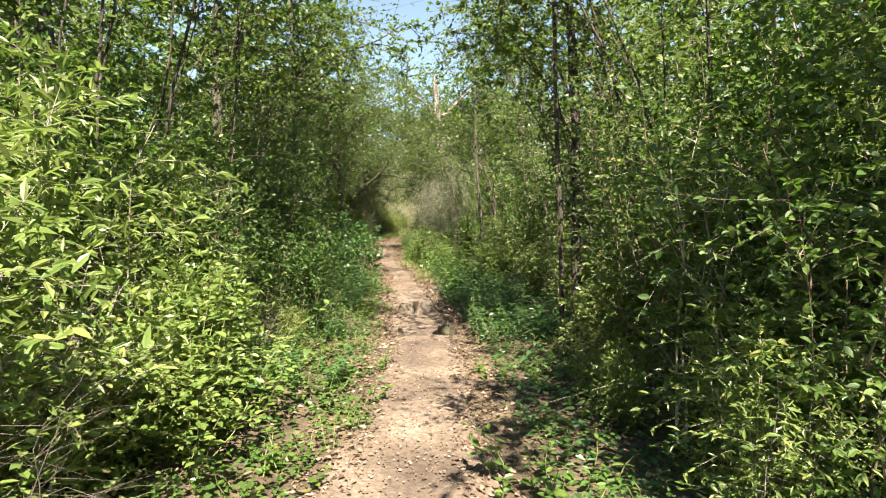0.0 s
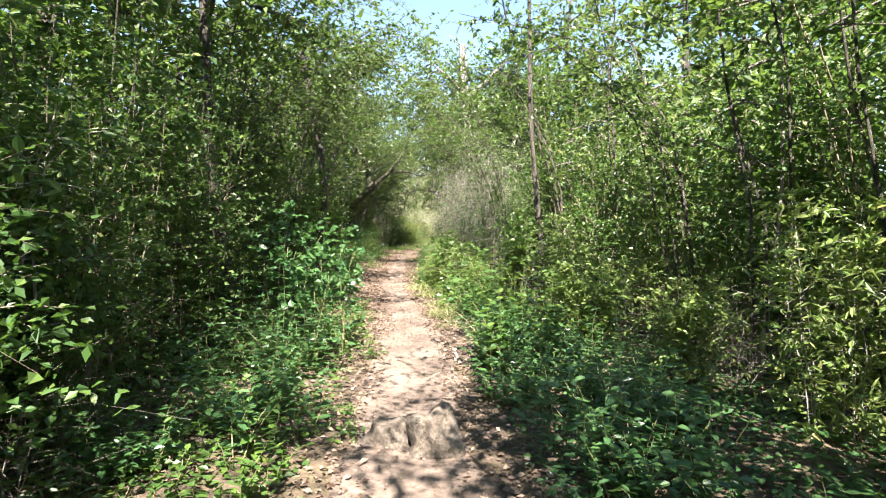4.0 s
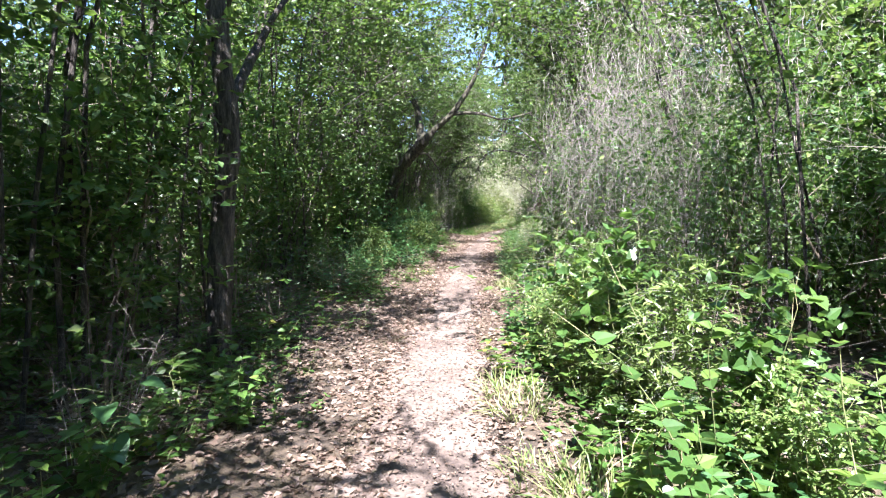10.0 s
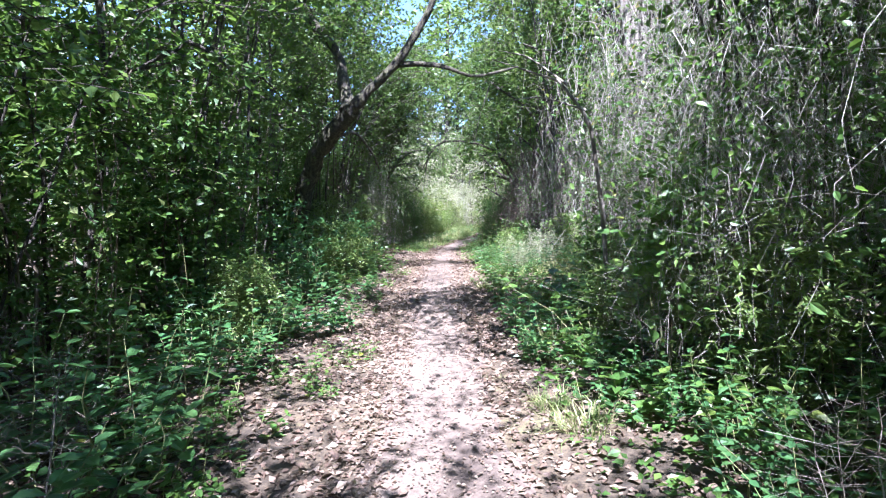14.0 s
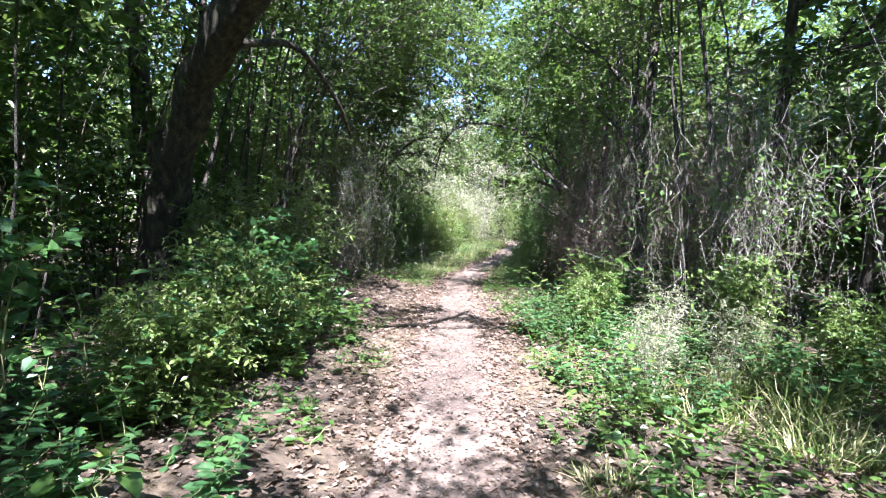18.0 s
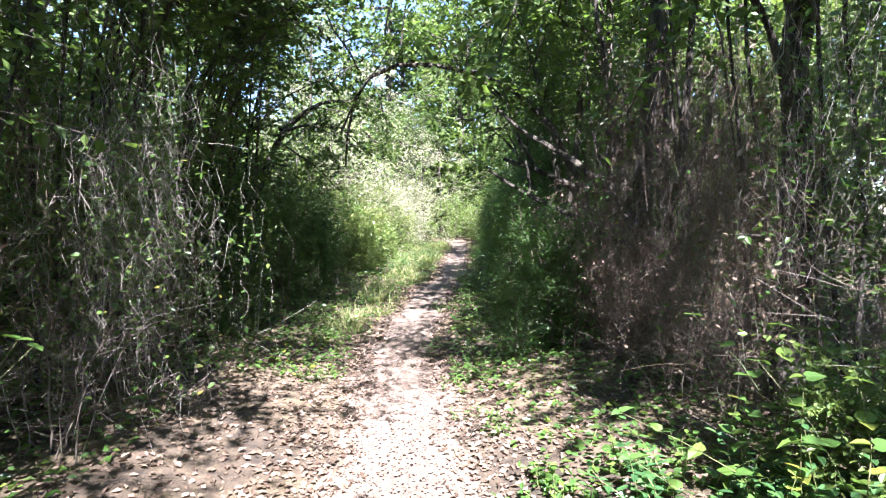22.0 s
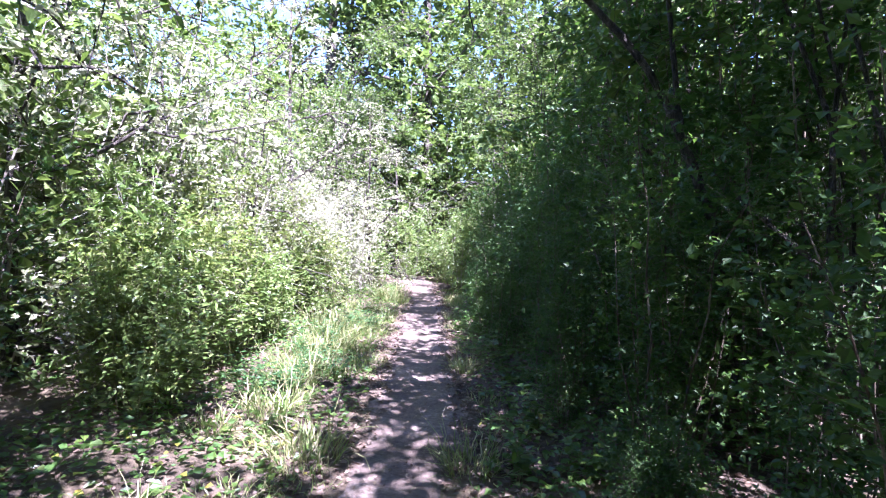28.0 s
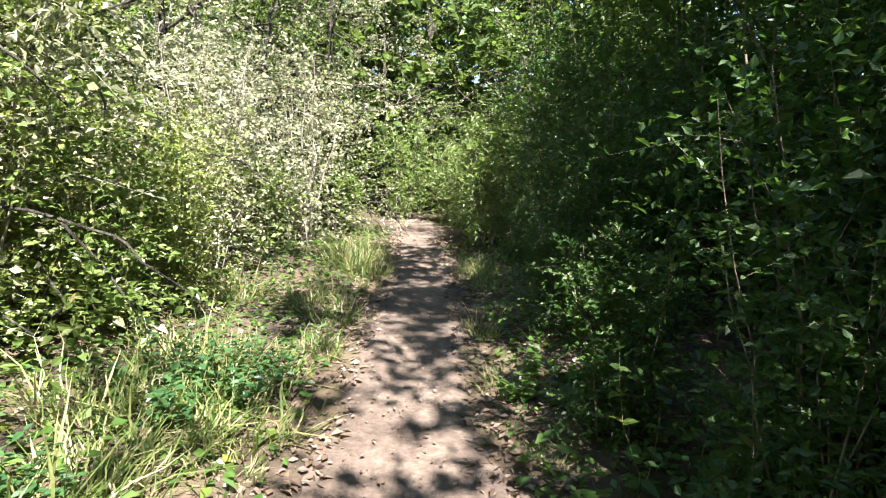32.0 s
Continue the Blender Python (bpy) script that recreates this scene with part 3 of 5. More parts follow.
def build_ground():
    xs, ys = graded(-7, 4, 0.14, -420, 420), graded(-3, 58, 0.16, -420, 460)
    gx, gy = np.meshgrid(xs, ys)
    # the sheet dips under the trail, which lies in it as a worn tread
    dip = 0.035 * np.exp(-((gx - centre(gy)) / (half_width(gy) * 0.8)) ** 6) * ((gy > -8) & (gy < 66))
    v = np.stack([gx, gy, land(gx, gy) - dip], -1).reshape(-1, 3)
    i = np.arange(len(v)).reshape(gx.shape)
    f = np.stack([i[:-1, :-1], i[:-1, 1:], i[1:, 1:], i[1:, :-1]], -1).reshape(-1, 4)
    ob = new("ground", np_mesh("ground", v, [f], M["ground"], True))
    tagged(ob, "dark humus forest floor with leaf mould and moss", "ground", kind="structure")
    ys = np.arange(-6, 64, 0.09)
    u = np.linspace(-1, 1, 15)
    hw = half_width(ys)[:, None] * (1 + 0.16 * np.sin(ys * 9.7)[:, None] * np.sign(u) * 0.6)
    x = centre(ys)[:, None] + u[None] * hw * 1.12
    y = np.repeat(ys[:, None], len(u), 1)
    z = land(x, y) + 0.012 - 0.055 * np.abs(u[None]) ** 5 - 0.018 * np.exp(-(u[None] / 0.45) ** 2) + 0.006 * np.sin(x * 23 + y * 11) * np.sin(y * 17 - x * 5)
    v = np.stack([x, y, z], -1).reshape(-1, 3)
    i = np.arange(len(v)).reshape(x.shape)
    f = np.stack([i[:-1, :-1], i[:-1, 1:], i[1:, 1:], i[1:, :-1]], -1).reshape(-1, 4)
    ob = new("footpath", np_mesh("footpath", v, [f], M["soil"], True))
    tagged(ob, "narrow trodden footpath of pale reddish-brown earth", "footpath", kind="structure")


build_ground()
rng = np.random.default_rng(5)


def scatter_on_land(n, y0, y1, side, d0, d1, power=1.0):
    y = rng.uniform(y0, y1, n)
    d = d0 + (d1 - d0) * rng.uniform(0, 1, n) ** power
    x = centre(y) + (side if side else rng.choice([-1, 1], n)) * d
    return np.stack([x, y, land(x, y)], 1)


def litter(name, label, pts, size, kind, mat, lift=0.006, tilt=0.35):
    a = rng.uniform(0, 2 * np.pi, len(pts))
    way = np.stack([np.cos(a), np.sin(a), rng.normal(0, 0.22, len(pts))], 1)
    at = pts + np.array([0, 0, lift]) + np.stack([np.zeros(len(pts)), np.zeros(len(pts)), rng.uniform(0, 0.014, len(pts))], 1)
    v, f = blades(rng, at, way, size * rng.uniform(0.5, 1.3, len(pts)), kind, 1.0, tilt)
    tagged(new(name, np_mesh(name, v, f, mat)), label, "leaf litter", kind="stuff")


# ---------------------------------------------------------------- the kinds of plant


def kinds(name, label, category, group, build, sizes):
    return Kind([thing(name, label, category, group, build(i, *z)) for i, z in enumerate(sizes)])


thicket = kinds("thicket_shrub", "tall dark green thicket shrub with many thin grey stems", "shrub", "thicket shrubs along the trail",
                lambda i, h, r: shrub_parts(10 + i, h, r, 9, 40, 14, 0.074, "diamond", M["thicket"], M["twig"], stem_r=0.013), [(3.6, 1.25), (2.8, 1.1), (4.4, 1.4), (3.2, 1.3)])
screen = kinds("thicket_shrub", "dark green shrub with small oval leaves and grey twigs", "shrub", "thicket shrubs along the trail",
               lambda i, h, r: shrub_parts(20 + i, h, r, 10, 38, 14, 0.060, "oval", M["thicket"], M["dry"] if i == 1 else M["twig"], stem_r=0.010, thin=1), [(3.2, 1.1), (2.6, 1.0), (3.6, 1.2)])
climber = kinds("climbing_vine", "climbing vine with broad heart-shaped leaves", "vine", "climbing vines",
                lambda i, h: shrub_parts(25 + i, h, 0.42, 6, 16, 5, 0.085, "heart", M["vine"], M["stem"], stem_r=0.006, low=0.1, twig=0.35, thin=1), [(2.0,), (1.4,)])
backwood = kinds("understorey_shrub", "sunlit understorey shrub with loose yellow-green leaves", "shrub", "understorey shrubs behind the thicket",
                 lambda i, h, r: shrub_parts(30 + i, h, r, 8, 34, 12, 0.16, "diamond", M["far"], M["dry"], stem_r=0.018, twig=0.6, single=False), [(4.6, 1.8), (3.8, 1.6), (5.6, 1.9)])
hedge = kinds("fine_leaved_bush", "dense dark bush with fine small leaves", "bush", "fine-leaved bushes beside the trail",
              lambda i, h, r: shrub_parts(40 + i, h, r, 11, 50, 13, 0.056, "diamond", M["hedge"], M["twig"], stem_r=0.010, low=0.01, twig=0.42), [(3.8, 1.15), (3.0, 1.05), (2.2, 0.9)])
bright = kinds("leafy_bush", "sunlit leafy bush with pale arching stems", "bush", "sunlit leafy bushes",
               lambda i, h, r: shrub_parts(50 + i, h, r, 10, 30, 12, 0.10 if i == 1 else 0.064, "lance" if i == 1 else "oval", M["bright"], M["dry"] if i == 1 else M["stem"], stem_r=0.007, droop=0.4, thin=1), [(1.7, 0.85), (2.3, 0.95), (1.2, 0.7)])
pale = kinds("dry_bush", "bleached half-dry bush with tangled pale twigs, leaves whitened for sun glare", "bush", "bleached bushes in the clearing",
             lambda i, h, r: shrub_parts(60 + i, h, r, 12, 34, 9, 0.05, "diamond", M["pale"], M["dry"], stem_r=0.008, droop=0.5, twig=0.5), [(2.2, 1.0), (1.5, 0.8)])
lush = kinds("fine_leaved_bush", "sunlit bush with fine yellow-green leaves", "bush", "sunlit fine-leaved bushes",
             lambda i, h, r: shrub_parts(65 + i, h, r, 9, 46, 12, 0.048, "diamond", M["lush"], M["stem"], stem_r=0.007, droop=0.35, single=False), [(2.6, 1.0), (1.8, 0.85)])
nettle = kinds("nettle_clump", "clump of blue-green nettle-like herbs", "herb", "nettle-like herbs at the trail edge",
               lambda i, h: herb_parts(70 + i, h, 22, 8, 0.085, M["nettle"], r=0.36), [(0.55,), (0.42,), (0.75,)])
herb = kinds("ground_herb", "low green herb with soft oval leaves", "herb", "low herbs on the forest floor",
             lambda i, h: herb_parts(80 + i, h, 16, 4, 0.062, M["vine"], r=0.28), [(0.20,), (0.28,), (0.15,)])
heartvine = kinds("broadleaf_vine", "creeping vine with broad heart-shaped leaves", "vine", "heart-leaved vines",
                  lambda i, h: herb_parts(90 + i, h, 11, 6, 0.10, M["vine"], "heart", r=0.32), [(0.35,), (0.6,), (1.0,)])
mulberry = kinds("broadleaf_sapling", "young sapling with broad bluish-green leaves", "sapling", "broad-leaved saplings",
                 lambda i, h: shrub_parts(100 + i, h, 0.6, 5, 13, 8, 0.082, "heart", M["nettle"], M["stem"], stem_r=0.008, low=0.2, twig=0.4), [(1.6,), (1.2,)])
grass = kinds("grass_tuft", "tuft of thin green and straw-coloured grass", "grass", "grass tufts",
              lambda i, h, n, r: grass_parts(110 + i, h, n, r, M["grass"]), [(0.28, 130, 0.17), (0.42, 140, 0.18), (0.18, 110, 0.2)])
curtain = kinds("vine_curtain", "curtain of hanging dry grey vines", "vine", "hanging dry vines",
                lambda i, h, w, lf: curtain_parts(120 + i, h, w, 170, lf), [(3.6, 1.2, 1900), (3.0, 1.0, 1300), (4.4, 1.3, 2300)])
deadtwig = kinds("dead_branch", "leafless pale dead branch with many twigs", "dead branch", "dead twigs",
                 lambda i, h: shrub_parts(130 + i, h, 0.75, 8, 22, 0, 0.03, "diamond", M["litter"], M["dead"], stem_r=0.0045, low=0.15, twig=0.45, thin=1), [(1.3,), (0.8,)])
goldenrod = kinds("tall_weed", "tall pale-stemmed weed with drooping bright leaves", "weed", "tall weeds in the sun",
                  lambda i, h: herb_parts(140 + i, h, 6, 14, 0.10, M["bright"], r=0.14), [(1.5,), (1.1,)])
canopy = kinds("canopy_tree", "slender dark-barked tree with a spreading leafy crown", "tree", "trees over the trail",
               lambda i, h, r0, cr: tree_parts(150 + i, h, r0, cr, 11, 8, 12, 0.125, M["tree"], M["bark"], low=0.52, branch=1.1), [(7.5, 0.10, 2.7), (9.0, 0.13, 2.9), (6.3, 0.075, 2.3)])
# variant 1 has whitened leaves that stand for foliage blown out by the sun
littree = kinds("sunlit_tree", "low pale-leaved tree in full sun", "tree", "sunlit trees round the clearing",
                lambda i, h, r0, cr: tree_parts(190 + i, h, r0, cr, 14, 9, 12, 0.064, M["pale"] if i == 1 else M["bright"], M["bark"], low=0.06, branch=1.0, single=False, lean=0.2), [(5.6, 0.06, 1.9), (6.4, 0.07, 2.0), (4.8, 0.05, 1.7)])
fartree = kinds("woodland_tree", "tall woodland tree with a broad sunlit crown", "tree", "woodland trees",
                lambda i, h, r0, cr: tree_parts(160 + i, h, r0, cr, 16, 7, 10, 0.27, M["far"], M["bark"], low=0.10, branch=1.8, single=False), [(12, 0.17, 3.6), (15, 0.20, 4.0), (10, 0.14, 3.4)])
sapling = kinds("sapling_stem", "thin upright sapling stem with sparse leaves", "sapling", "thin saplings",
                lambda i, h, r0, b: tree_parts(170 + i, h, r0, 0.9, 8, 5, 9, 0.08, M["thicket"], M[b], low=0.35, branch=0.6, lean=0.3, sub=3), [(4.6, 0.030, "bark"), (5.4, 0.040, "grey_bark"), (4.0, 0.022, "grey_bark")])

arching = kinds("arching_sapling", "sapling bowed over the trail with hanging leaves", "sapling", "saplings bowed over the trail",
                lambda i, reach, h: arch_parts(180 + i, reach, h, 5, 30, 13, 0.075, M["tree"], M["bark"]), [(2.7, 4.3), (2.4, 5.0), (3.1, 4.6)])
overarch = kinds("overhanging_tree", "slender tree leaning over the trail with sunlit leaves", "tree", "slender trees leaning over the trail",
                 lambda i, reach, h: arch_parts(184 + i, reach, h, 3, 60, 13, 0.095, M["far"] if i == 1 else M["tree"], M["bark"], 0.32, 1.6), [(3.2, 6.6), (2.8, 7.6), (3.6, 6.0)])
tangle = kinds("vine_tangle", "tangle of brown dead vines and dry leaves", "vine", "brown dead vine tangles",
               lambda i, h, w, lf: curtain_parts(240 + i, h, w, 210, lf, M["brown"], M["litter"]), [(3.0, 1.3, 500), (2.4, 1.1, 700), (3.6, 1.2, 400)])


for kind, tops in ((thicket, [(3.6, 1.0, 0), (2.8, 0.9, 0), (4.4, 1.1, 0), (3.2, 1.0, 0)]), (screen, [(3.2, 0.9, 0), (2.6, 0.8, 0), (3.6, 1.0, 0)]), (hedge, [(3.8, 0.9, 0), (3.0, 0.8, 0), (2.2, 0.7, 0)]),
                   (canopy, [(7.5, 2.4, 3.8), (9.0, 2.6, 4.5), (6.3, 2.0, 3.2)]), (sapling, [(4.6, 0.8, 1.5), (5.4, 0.8, 1.8), (4.0, 0.8, 1.4)]), (arching, [(4.8, 1.5, 1.5)] * 3), (overarch, [(7.0, 1.8, 3.0)] * 3),
                   (curtain, [(3.6, 0.6, 0), (3.0, 0.5, 0), (4.4, 0.7, 0)]), (backwood, [(4.6, 1.5, 0), (3.8, 1.3, 0), (5.6, 1.6, 0)]), (fartree, [(12, 3.0, 1), (15, 3.4, 1), (10, 2.8, 1)]), (littree, [(5.6, 1.6, 0.3), (6.4, 1.7, 0.3), (4.8, 1.4, 0.3)])):
    kind.tops = tops
# places where the sun comes down through the leaves: x, y, z, radius
GLADES = [(-0.5, 2.4, 0.1, 0.3), (-1.6, 3.6, 0.8, 0.2), (1.3, 5.6, 0.8, 0.0), (-1.7, 12.5, 1.0, 0.2), (-2.6, 13.6, 1.3, 0.1), (-2.1, 6.7, 0.4, 0.3), (0.3, 15.6, 1.0, 0.1), (-1.3, 17.3, 0.0, 0.0), (-0.5, 19.4, 0.8, 0.2), (0.4, 21.5, 1.5, 0.0), (-1.1, 29.6, 0.2, 0.3), (-0.9, 33.0, 0.8, 0.1), (-3.0, 33.8, 0.0, 0.0),
          (-3.6, 46.5, 1.5, 0.4), (-4.0, 48.5, 1.8, 0.6), (-3.4, 51.0, 1.5, 0.6), (-2.2, 47.5, 0.3, 0.3), (-1.7, 50.4, 0.6, 0.3), (-2.4, 53.5, 1.0, 0.6), (-5.2, 47.5, 3.0, 0.3), (-5.0, 50.0, 3.0, 0.3)]


def in_the_sun_s_way(kind, x, y, scale, variant, turn):
    """True where a plant would shade one of the glades."""
    if not kind.tops:
        return False
    h, r, low = (v * scale for v in kind.tops[variant % len(kind.tops)])
    if kind in (arching, overarch):
        x, y = x + 1.3 * math.cos(radians(turn)) * scale, y + 1.3 * math.sin(radians(turn)) * scale
    base = float(land(x, y))
    for gx, gy, gz, gr in GLADES:
        for z in np.arange(base + max(low, gz + 0.7), base + h, 0.4):
            k = (z - gz) / sun_way.z
            if math.hypot(gx + sun_way.x * k - x, gy + sun_way.y * k - y) < r * 0.55 * math.sin(math.pi * min(1.0, max(0.15, (z - base - low) / (h - low) * 0.8 + 0.15))) + gr:
                return True
    return False


def place(kind, x, y, scale=1.0, turn=None, variant=None, dz=0.0, tall=1.0, tip=0.0, rng=None, sunny=True):
    rng = rng or np.random.default_rng(int(abs(x) * 7919 + abs(y) * 104729) + len(kind.made))
    turn = rng.uniform(0, 360) if turn is None else turn
    m = pose(x, y, float(land(x, y)) + dz, rng.uniform(-1, 1) * 3 + tip, rng.uniform(-1, 1) * 3, turn)
    variant = int(rng.integers(0, 99)) if variant is None else variant
    if sunny and in_the_sun_s_way(kind, x, y, scale, variant, turn):
        return None
    ob = kind.put(variant, m)
    ob.scale = (scale, scale, scale * tall)
    return ob


def band(kind, n, y0, y1, side, d0, d1, s0=0.8, s1=1.2, variant=None, tall=1.0):
    """n plants spread evenly, with jitter, along one side of the trail, d0 to d1 from its middle."""
    rng = np.random.default_rng(int(y0 * 977 + y1 * 131 + d0 * 3571 + n * 17 + side + 20000))
    for i in range(n):
        y = y0 + (y1 - y0) * (i + rng.uniform(0.1, 0.9)) / n
        x = float(centre(y)) + side * rng.uniform(d0, d1)
        place(kind, x, y, rng.uniform(s0, s1), variant=variant, tall=tall, rng=rng)


L, R = -1, 1
# thicket walls
band(screen, 12, 5.0, 17.0, L, 2.1, 2.9, 0.75, 1.05)
band(thicket, 14, 4.5, 18.0, L, 3.0, 4.6, 0.95, 1.3)
band(thicket, 10, 17.5, 27.0, L, 2.3, 3.2, 0.8, 1.1)
band(thicket, 14, 17.5, 34.0, L, 3.4, 5.2, 1.0, 1.3)
band(screen, 3, 33.0, 36.0, L, 2.5, 3.1, 0.75, 1.0)
band(screen, 6, 36.0, 41.8, L, 2.6, 3.4, 0.7, 0.95)
band(thicket, 7, 34.0, 42.0, L, 3.6, 5.0, 1.0, 1.3)
band(screen, 7, 1.5, 7.5, R, 2.0, 2.7, 0.75, 1.0)
band(thicket, 10, 1.0, 9.0, R, 2.9, 4.6, 0.95, 1.25)
band(thicket, 5, 8.5, 16.0, R, 3.2, 4.2, 0.7, 1.0)
band(thicket, 6, 15.5, 24.0, R, 3.0, 4.0, 0.8, 1.1)
band(bright, 5, 20.0, 25.5, R, 1.5, 2.4, 0.45, 0.65)
band(heartvine, 6, 20.5, 25.5, R, 1.3, 2.4, 0.9, 1.3)
band(thicket, 6, 9.0, 25.0, R, 3.8, 5.6, 1.0, 1.3)
band(thicket, 5, 26.0, 34.0, R, 4.0, 5.6, 0.8, 1.1)
band(bright, 5, 26.0, 31.5, R, 2.4, 3.6, 0.6, 0.9)
band(nettle, 6, 25.5, 31.5, R, 2.4, 3.6, 0.9, 1.3)
for x, y, k in ((-1.3, 29.2, 1.1), (-1.0, 29.5, 1.2), (-0.7, 29.3, 1.0), (-1.15, 29.9, 1.2), (-0.8, 30.0, 1.1), (-1.4, 29.7, 0.9), (-0.5, 29.7, 1.2), (-1.0, 28.8, 1.0), (-0.6, 28.9, 1.1)):
    place(grass, x, y, k)
band(hedge, 6, 37.8, 41.8, R, 1.4, 2.2, 0.45, 0.62)
band(hedge, 6, 42.0, 46.8, R, 1.5, 1.9, 0.7, 0.85)
band(hedge, 3, 37.5, 41.5, R, 2.6, 3.4, 0.55, 0.7)
band(hedge, 7, 42.5, 50.0, R, 2.4, 3.2, 1.25, 1.5)
band(hedge, 6, 46.0, 53.0, R, 1.5, 2.1, 0.8, 1.05)
band(thicket, 6, 45.0, 54.0, R, 3.4, 5.0, 1.1, 1.4)
band(curtain, 3, 42.0, 45.5, R, 4.0, 5.0, 0.9, 1.1)
# clearing
band(bright, 5, 43.6, 54.0, L, 1.8, 2.8, 0.6, 0.85, variant=0)
band(lush, 8, 44.0, 52.5, L, 1.7, 2.6, 0.6, 0.95)
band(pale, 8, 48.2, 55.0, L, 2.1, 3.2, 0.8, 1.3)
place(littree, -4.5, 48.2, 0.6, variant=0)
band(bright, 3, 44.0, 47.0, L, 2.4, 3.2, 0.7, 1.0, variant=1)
# whitened trees carry the blown-out glare of the clearing in their colour
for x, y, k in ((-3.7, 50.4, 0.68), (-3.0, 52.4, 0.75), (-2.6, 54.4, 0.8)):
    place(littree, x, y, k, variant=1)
band(grass, 16, 45.8, 49.0, L, 0.6, 1.4, 0.9, 1.4, variant=0)
for x, y, k in ((-1.5, 32.6, 0.9), (-1.2, 31.8, 0.8), (-1.3, 33.2, 0.9), (-0.9, 32.4, 1.0), (-0.7, 31.6, 0.9)):
    place(heartvine, x, y, k, variant=2)
band(pale, 2, 46.0, 53.0, L, 2.4, 3.2, 0.9, 1.3)
band(backwood, 8, 43.5, 57.0, L, 3.6, 5.2, 0.75, 1.0)
band(pale, 5, 45.0, 57.0, L, 3.1, 4.0, 1.6, 2.1, variant=0)
band(thicket, 4, 39.5, 43.0, L, 3.2, 3.8, 0.6, 0.85)
for x, y, k in ((-3.6, 50.8, 1.0), (-2.9, 53.0, 1.2), (-3.2, 54.6, 1.3)):
    place(pale, x, y, k, variant=0)
band(bright, 5, 53.0, 58.0, R, 0.8, 1.6, 0.8, 1.1)
band(hedge, 3, 41.0, 43.2, L, 2.1, 2.7, 0.55, 0.75)
band(hedge, 4, 50.0, 56.0, R, 2.4, 4.0, 1.3, 1.6)
for x, y in ((3.5, 54.0), (5.0, 49.5), (4.0, 60.0), (6.5, 56.0), (4.6, 44.5)):
    place(fartree, x, y, 0.8)
for x, y in ((-1.2, 58.6), (-0.2, 58.0), (-2.6, 54.6), (-3.6, 55.5), (-4.4, 57.5), (0.8, 57.2)):
    place(bright, x, y, rng.uniform(0.9, 1.2))
for x, y in ((-1.0, 62.0), (0.6, 60.5), (-3.0, 60.5), (2.0, 59.0)):
    place(backwood, x, y, 0.8)
for x, y, v in ((-5.8, 45.0, 1), (-5.2, 47.4, 2), (-5.0, 50.0, 0), (-4.5, 52.2, 1), (-4.6, 54.6, 0), (-3.4, 57.0, 2), (-1.6, 60.2, 1), (0.4, 61.0, 0), (1.6, 57.6, 0), (-6.2, 50.8, 2), (-6.4, 46.4, 0)):
    place(littree, x, y, rng.uniform(0.9, 1.1), variant=v)
# woods behind
for side in (L, R):
    band(backwood, 26, -2.0, 62.0, side, 5.2, 7.0, 0.85, 1.2)
    band(backwood, 20, -2.0, 62.0, side, 7.5, 11.0, 0.9, 1.3)
    band(fartree, 11, -6.0, 70.0, side, 7.0, 12.0, 0.8, 1.1)
    band(fartree, 14, -14.0, 84.0, side, 13.0, 20.0, 1.1, 1.4)
    band(fartree, 14, -16.0, 90.0, side, 20.0, 32.0, 1.1, 1.4)
for i in range(8):
    place(fartree, -7 + i * 1.9 + rng.uniform(-0.5, 0.5), 60 + rng.uniform(0, 5), rng.uniform(1.15, 1.45))
for i in range(12):
    place(backwood, -9 + i * 1.7 + rng.uniform(-0.5, 0.5), 61 + rng.uniform(-1, 5), rng.uniform(0.8, 1.2))
for i in range(9):
    place(fartree, -12 + i * 2.6 + rng.uniform(-0.6, 0.6), 66 + rng.uniform(0, 8), rng.uniform(0.85, 1.1))
for i in range(6):
    place(backwood, -7 + i * 2.6, -7 + rng.uniform(-1.5, 1), 1.0)
# trees over the trail
band(canopy, 3, 3.0, 13.0, L, 4.0, 4.8, 1.0, 1.3)
band(canopy, 3, 13.5, 27.0, L, 4.4, 4.8, 1.05, 1.3)
band(canopy, 6, 27.5, 41.0, L, 3.8, 4.8, 1.05, 1.3)
band(canopy, 2, 24.0, 28.0, R, 5.6, 6.4, 1.0, 1.25)
band(canopy, 4, 29.0, 35.0, R, 3.8, 4.8, 1.05, 1.3)
band(canopy, 3, 38.6, 42.0, R, 3.2, 3.9, 1.15, 1.35)
band(canopy, 5, 41.8, 47.5, R, 2.4, 3.2, 1.1, 1.3)
band(thicket, 5, 39.5, 45.5, R, 3.9, 4.8, 0.8, 1.0)
# added out of view behind the start, to shade the right side
place(canopy, 2.8, -0.6, 1.0, variant=2)
band(canopy, 4, 43.5, 50.0, R, 4.6, 6.0, 1.1, 1.35)
band(hedge, 7, 43.0, 52.5, R, 1.0, 1.25, 0.38, 0.55)
band(hedge, 5, 36.0, 42.5, R, 1.1, 1.4, 0.32, 0.46)
for i, (y, side) in enumerate(((13.2, L),)):
    place(canopy, float(centre(y)) + (2.4 + 0.3 * (i % 2)) * side, y, 1.0, variant=1 if i % 2 else 0)


def bow(n, y0, y1, side, d0, d1, s0=0.85, s1=1.15):
    rng = np.random.default_rng(int(y0 * 977 + y1 * 131 + d0 * 3571 + n * 17 + side + 50000))
    for i in range(n):
        y = y0 + (y1 - y0) * (i + rng.uniform(0.1, 0.9)) / n
        place(arching, float(centre(y)) + side * rng.uniform(d0, d1), y, rng.uniform(s0, s1), turn=(0 if side < 0 else 180) + rng.uniform(-35, 35))


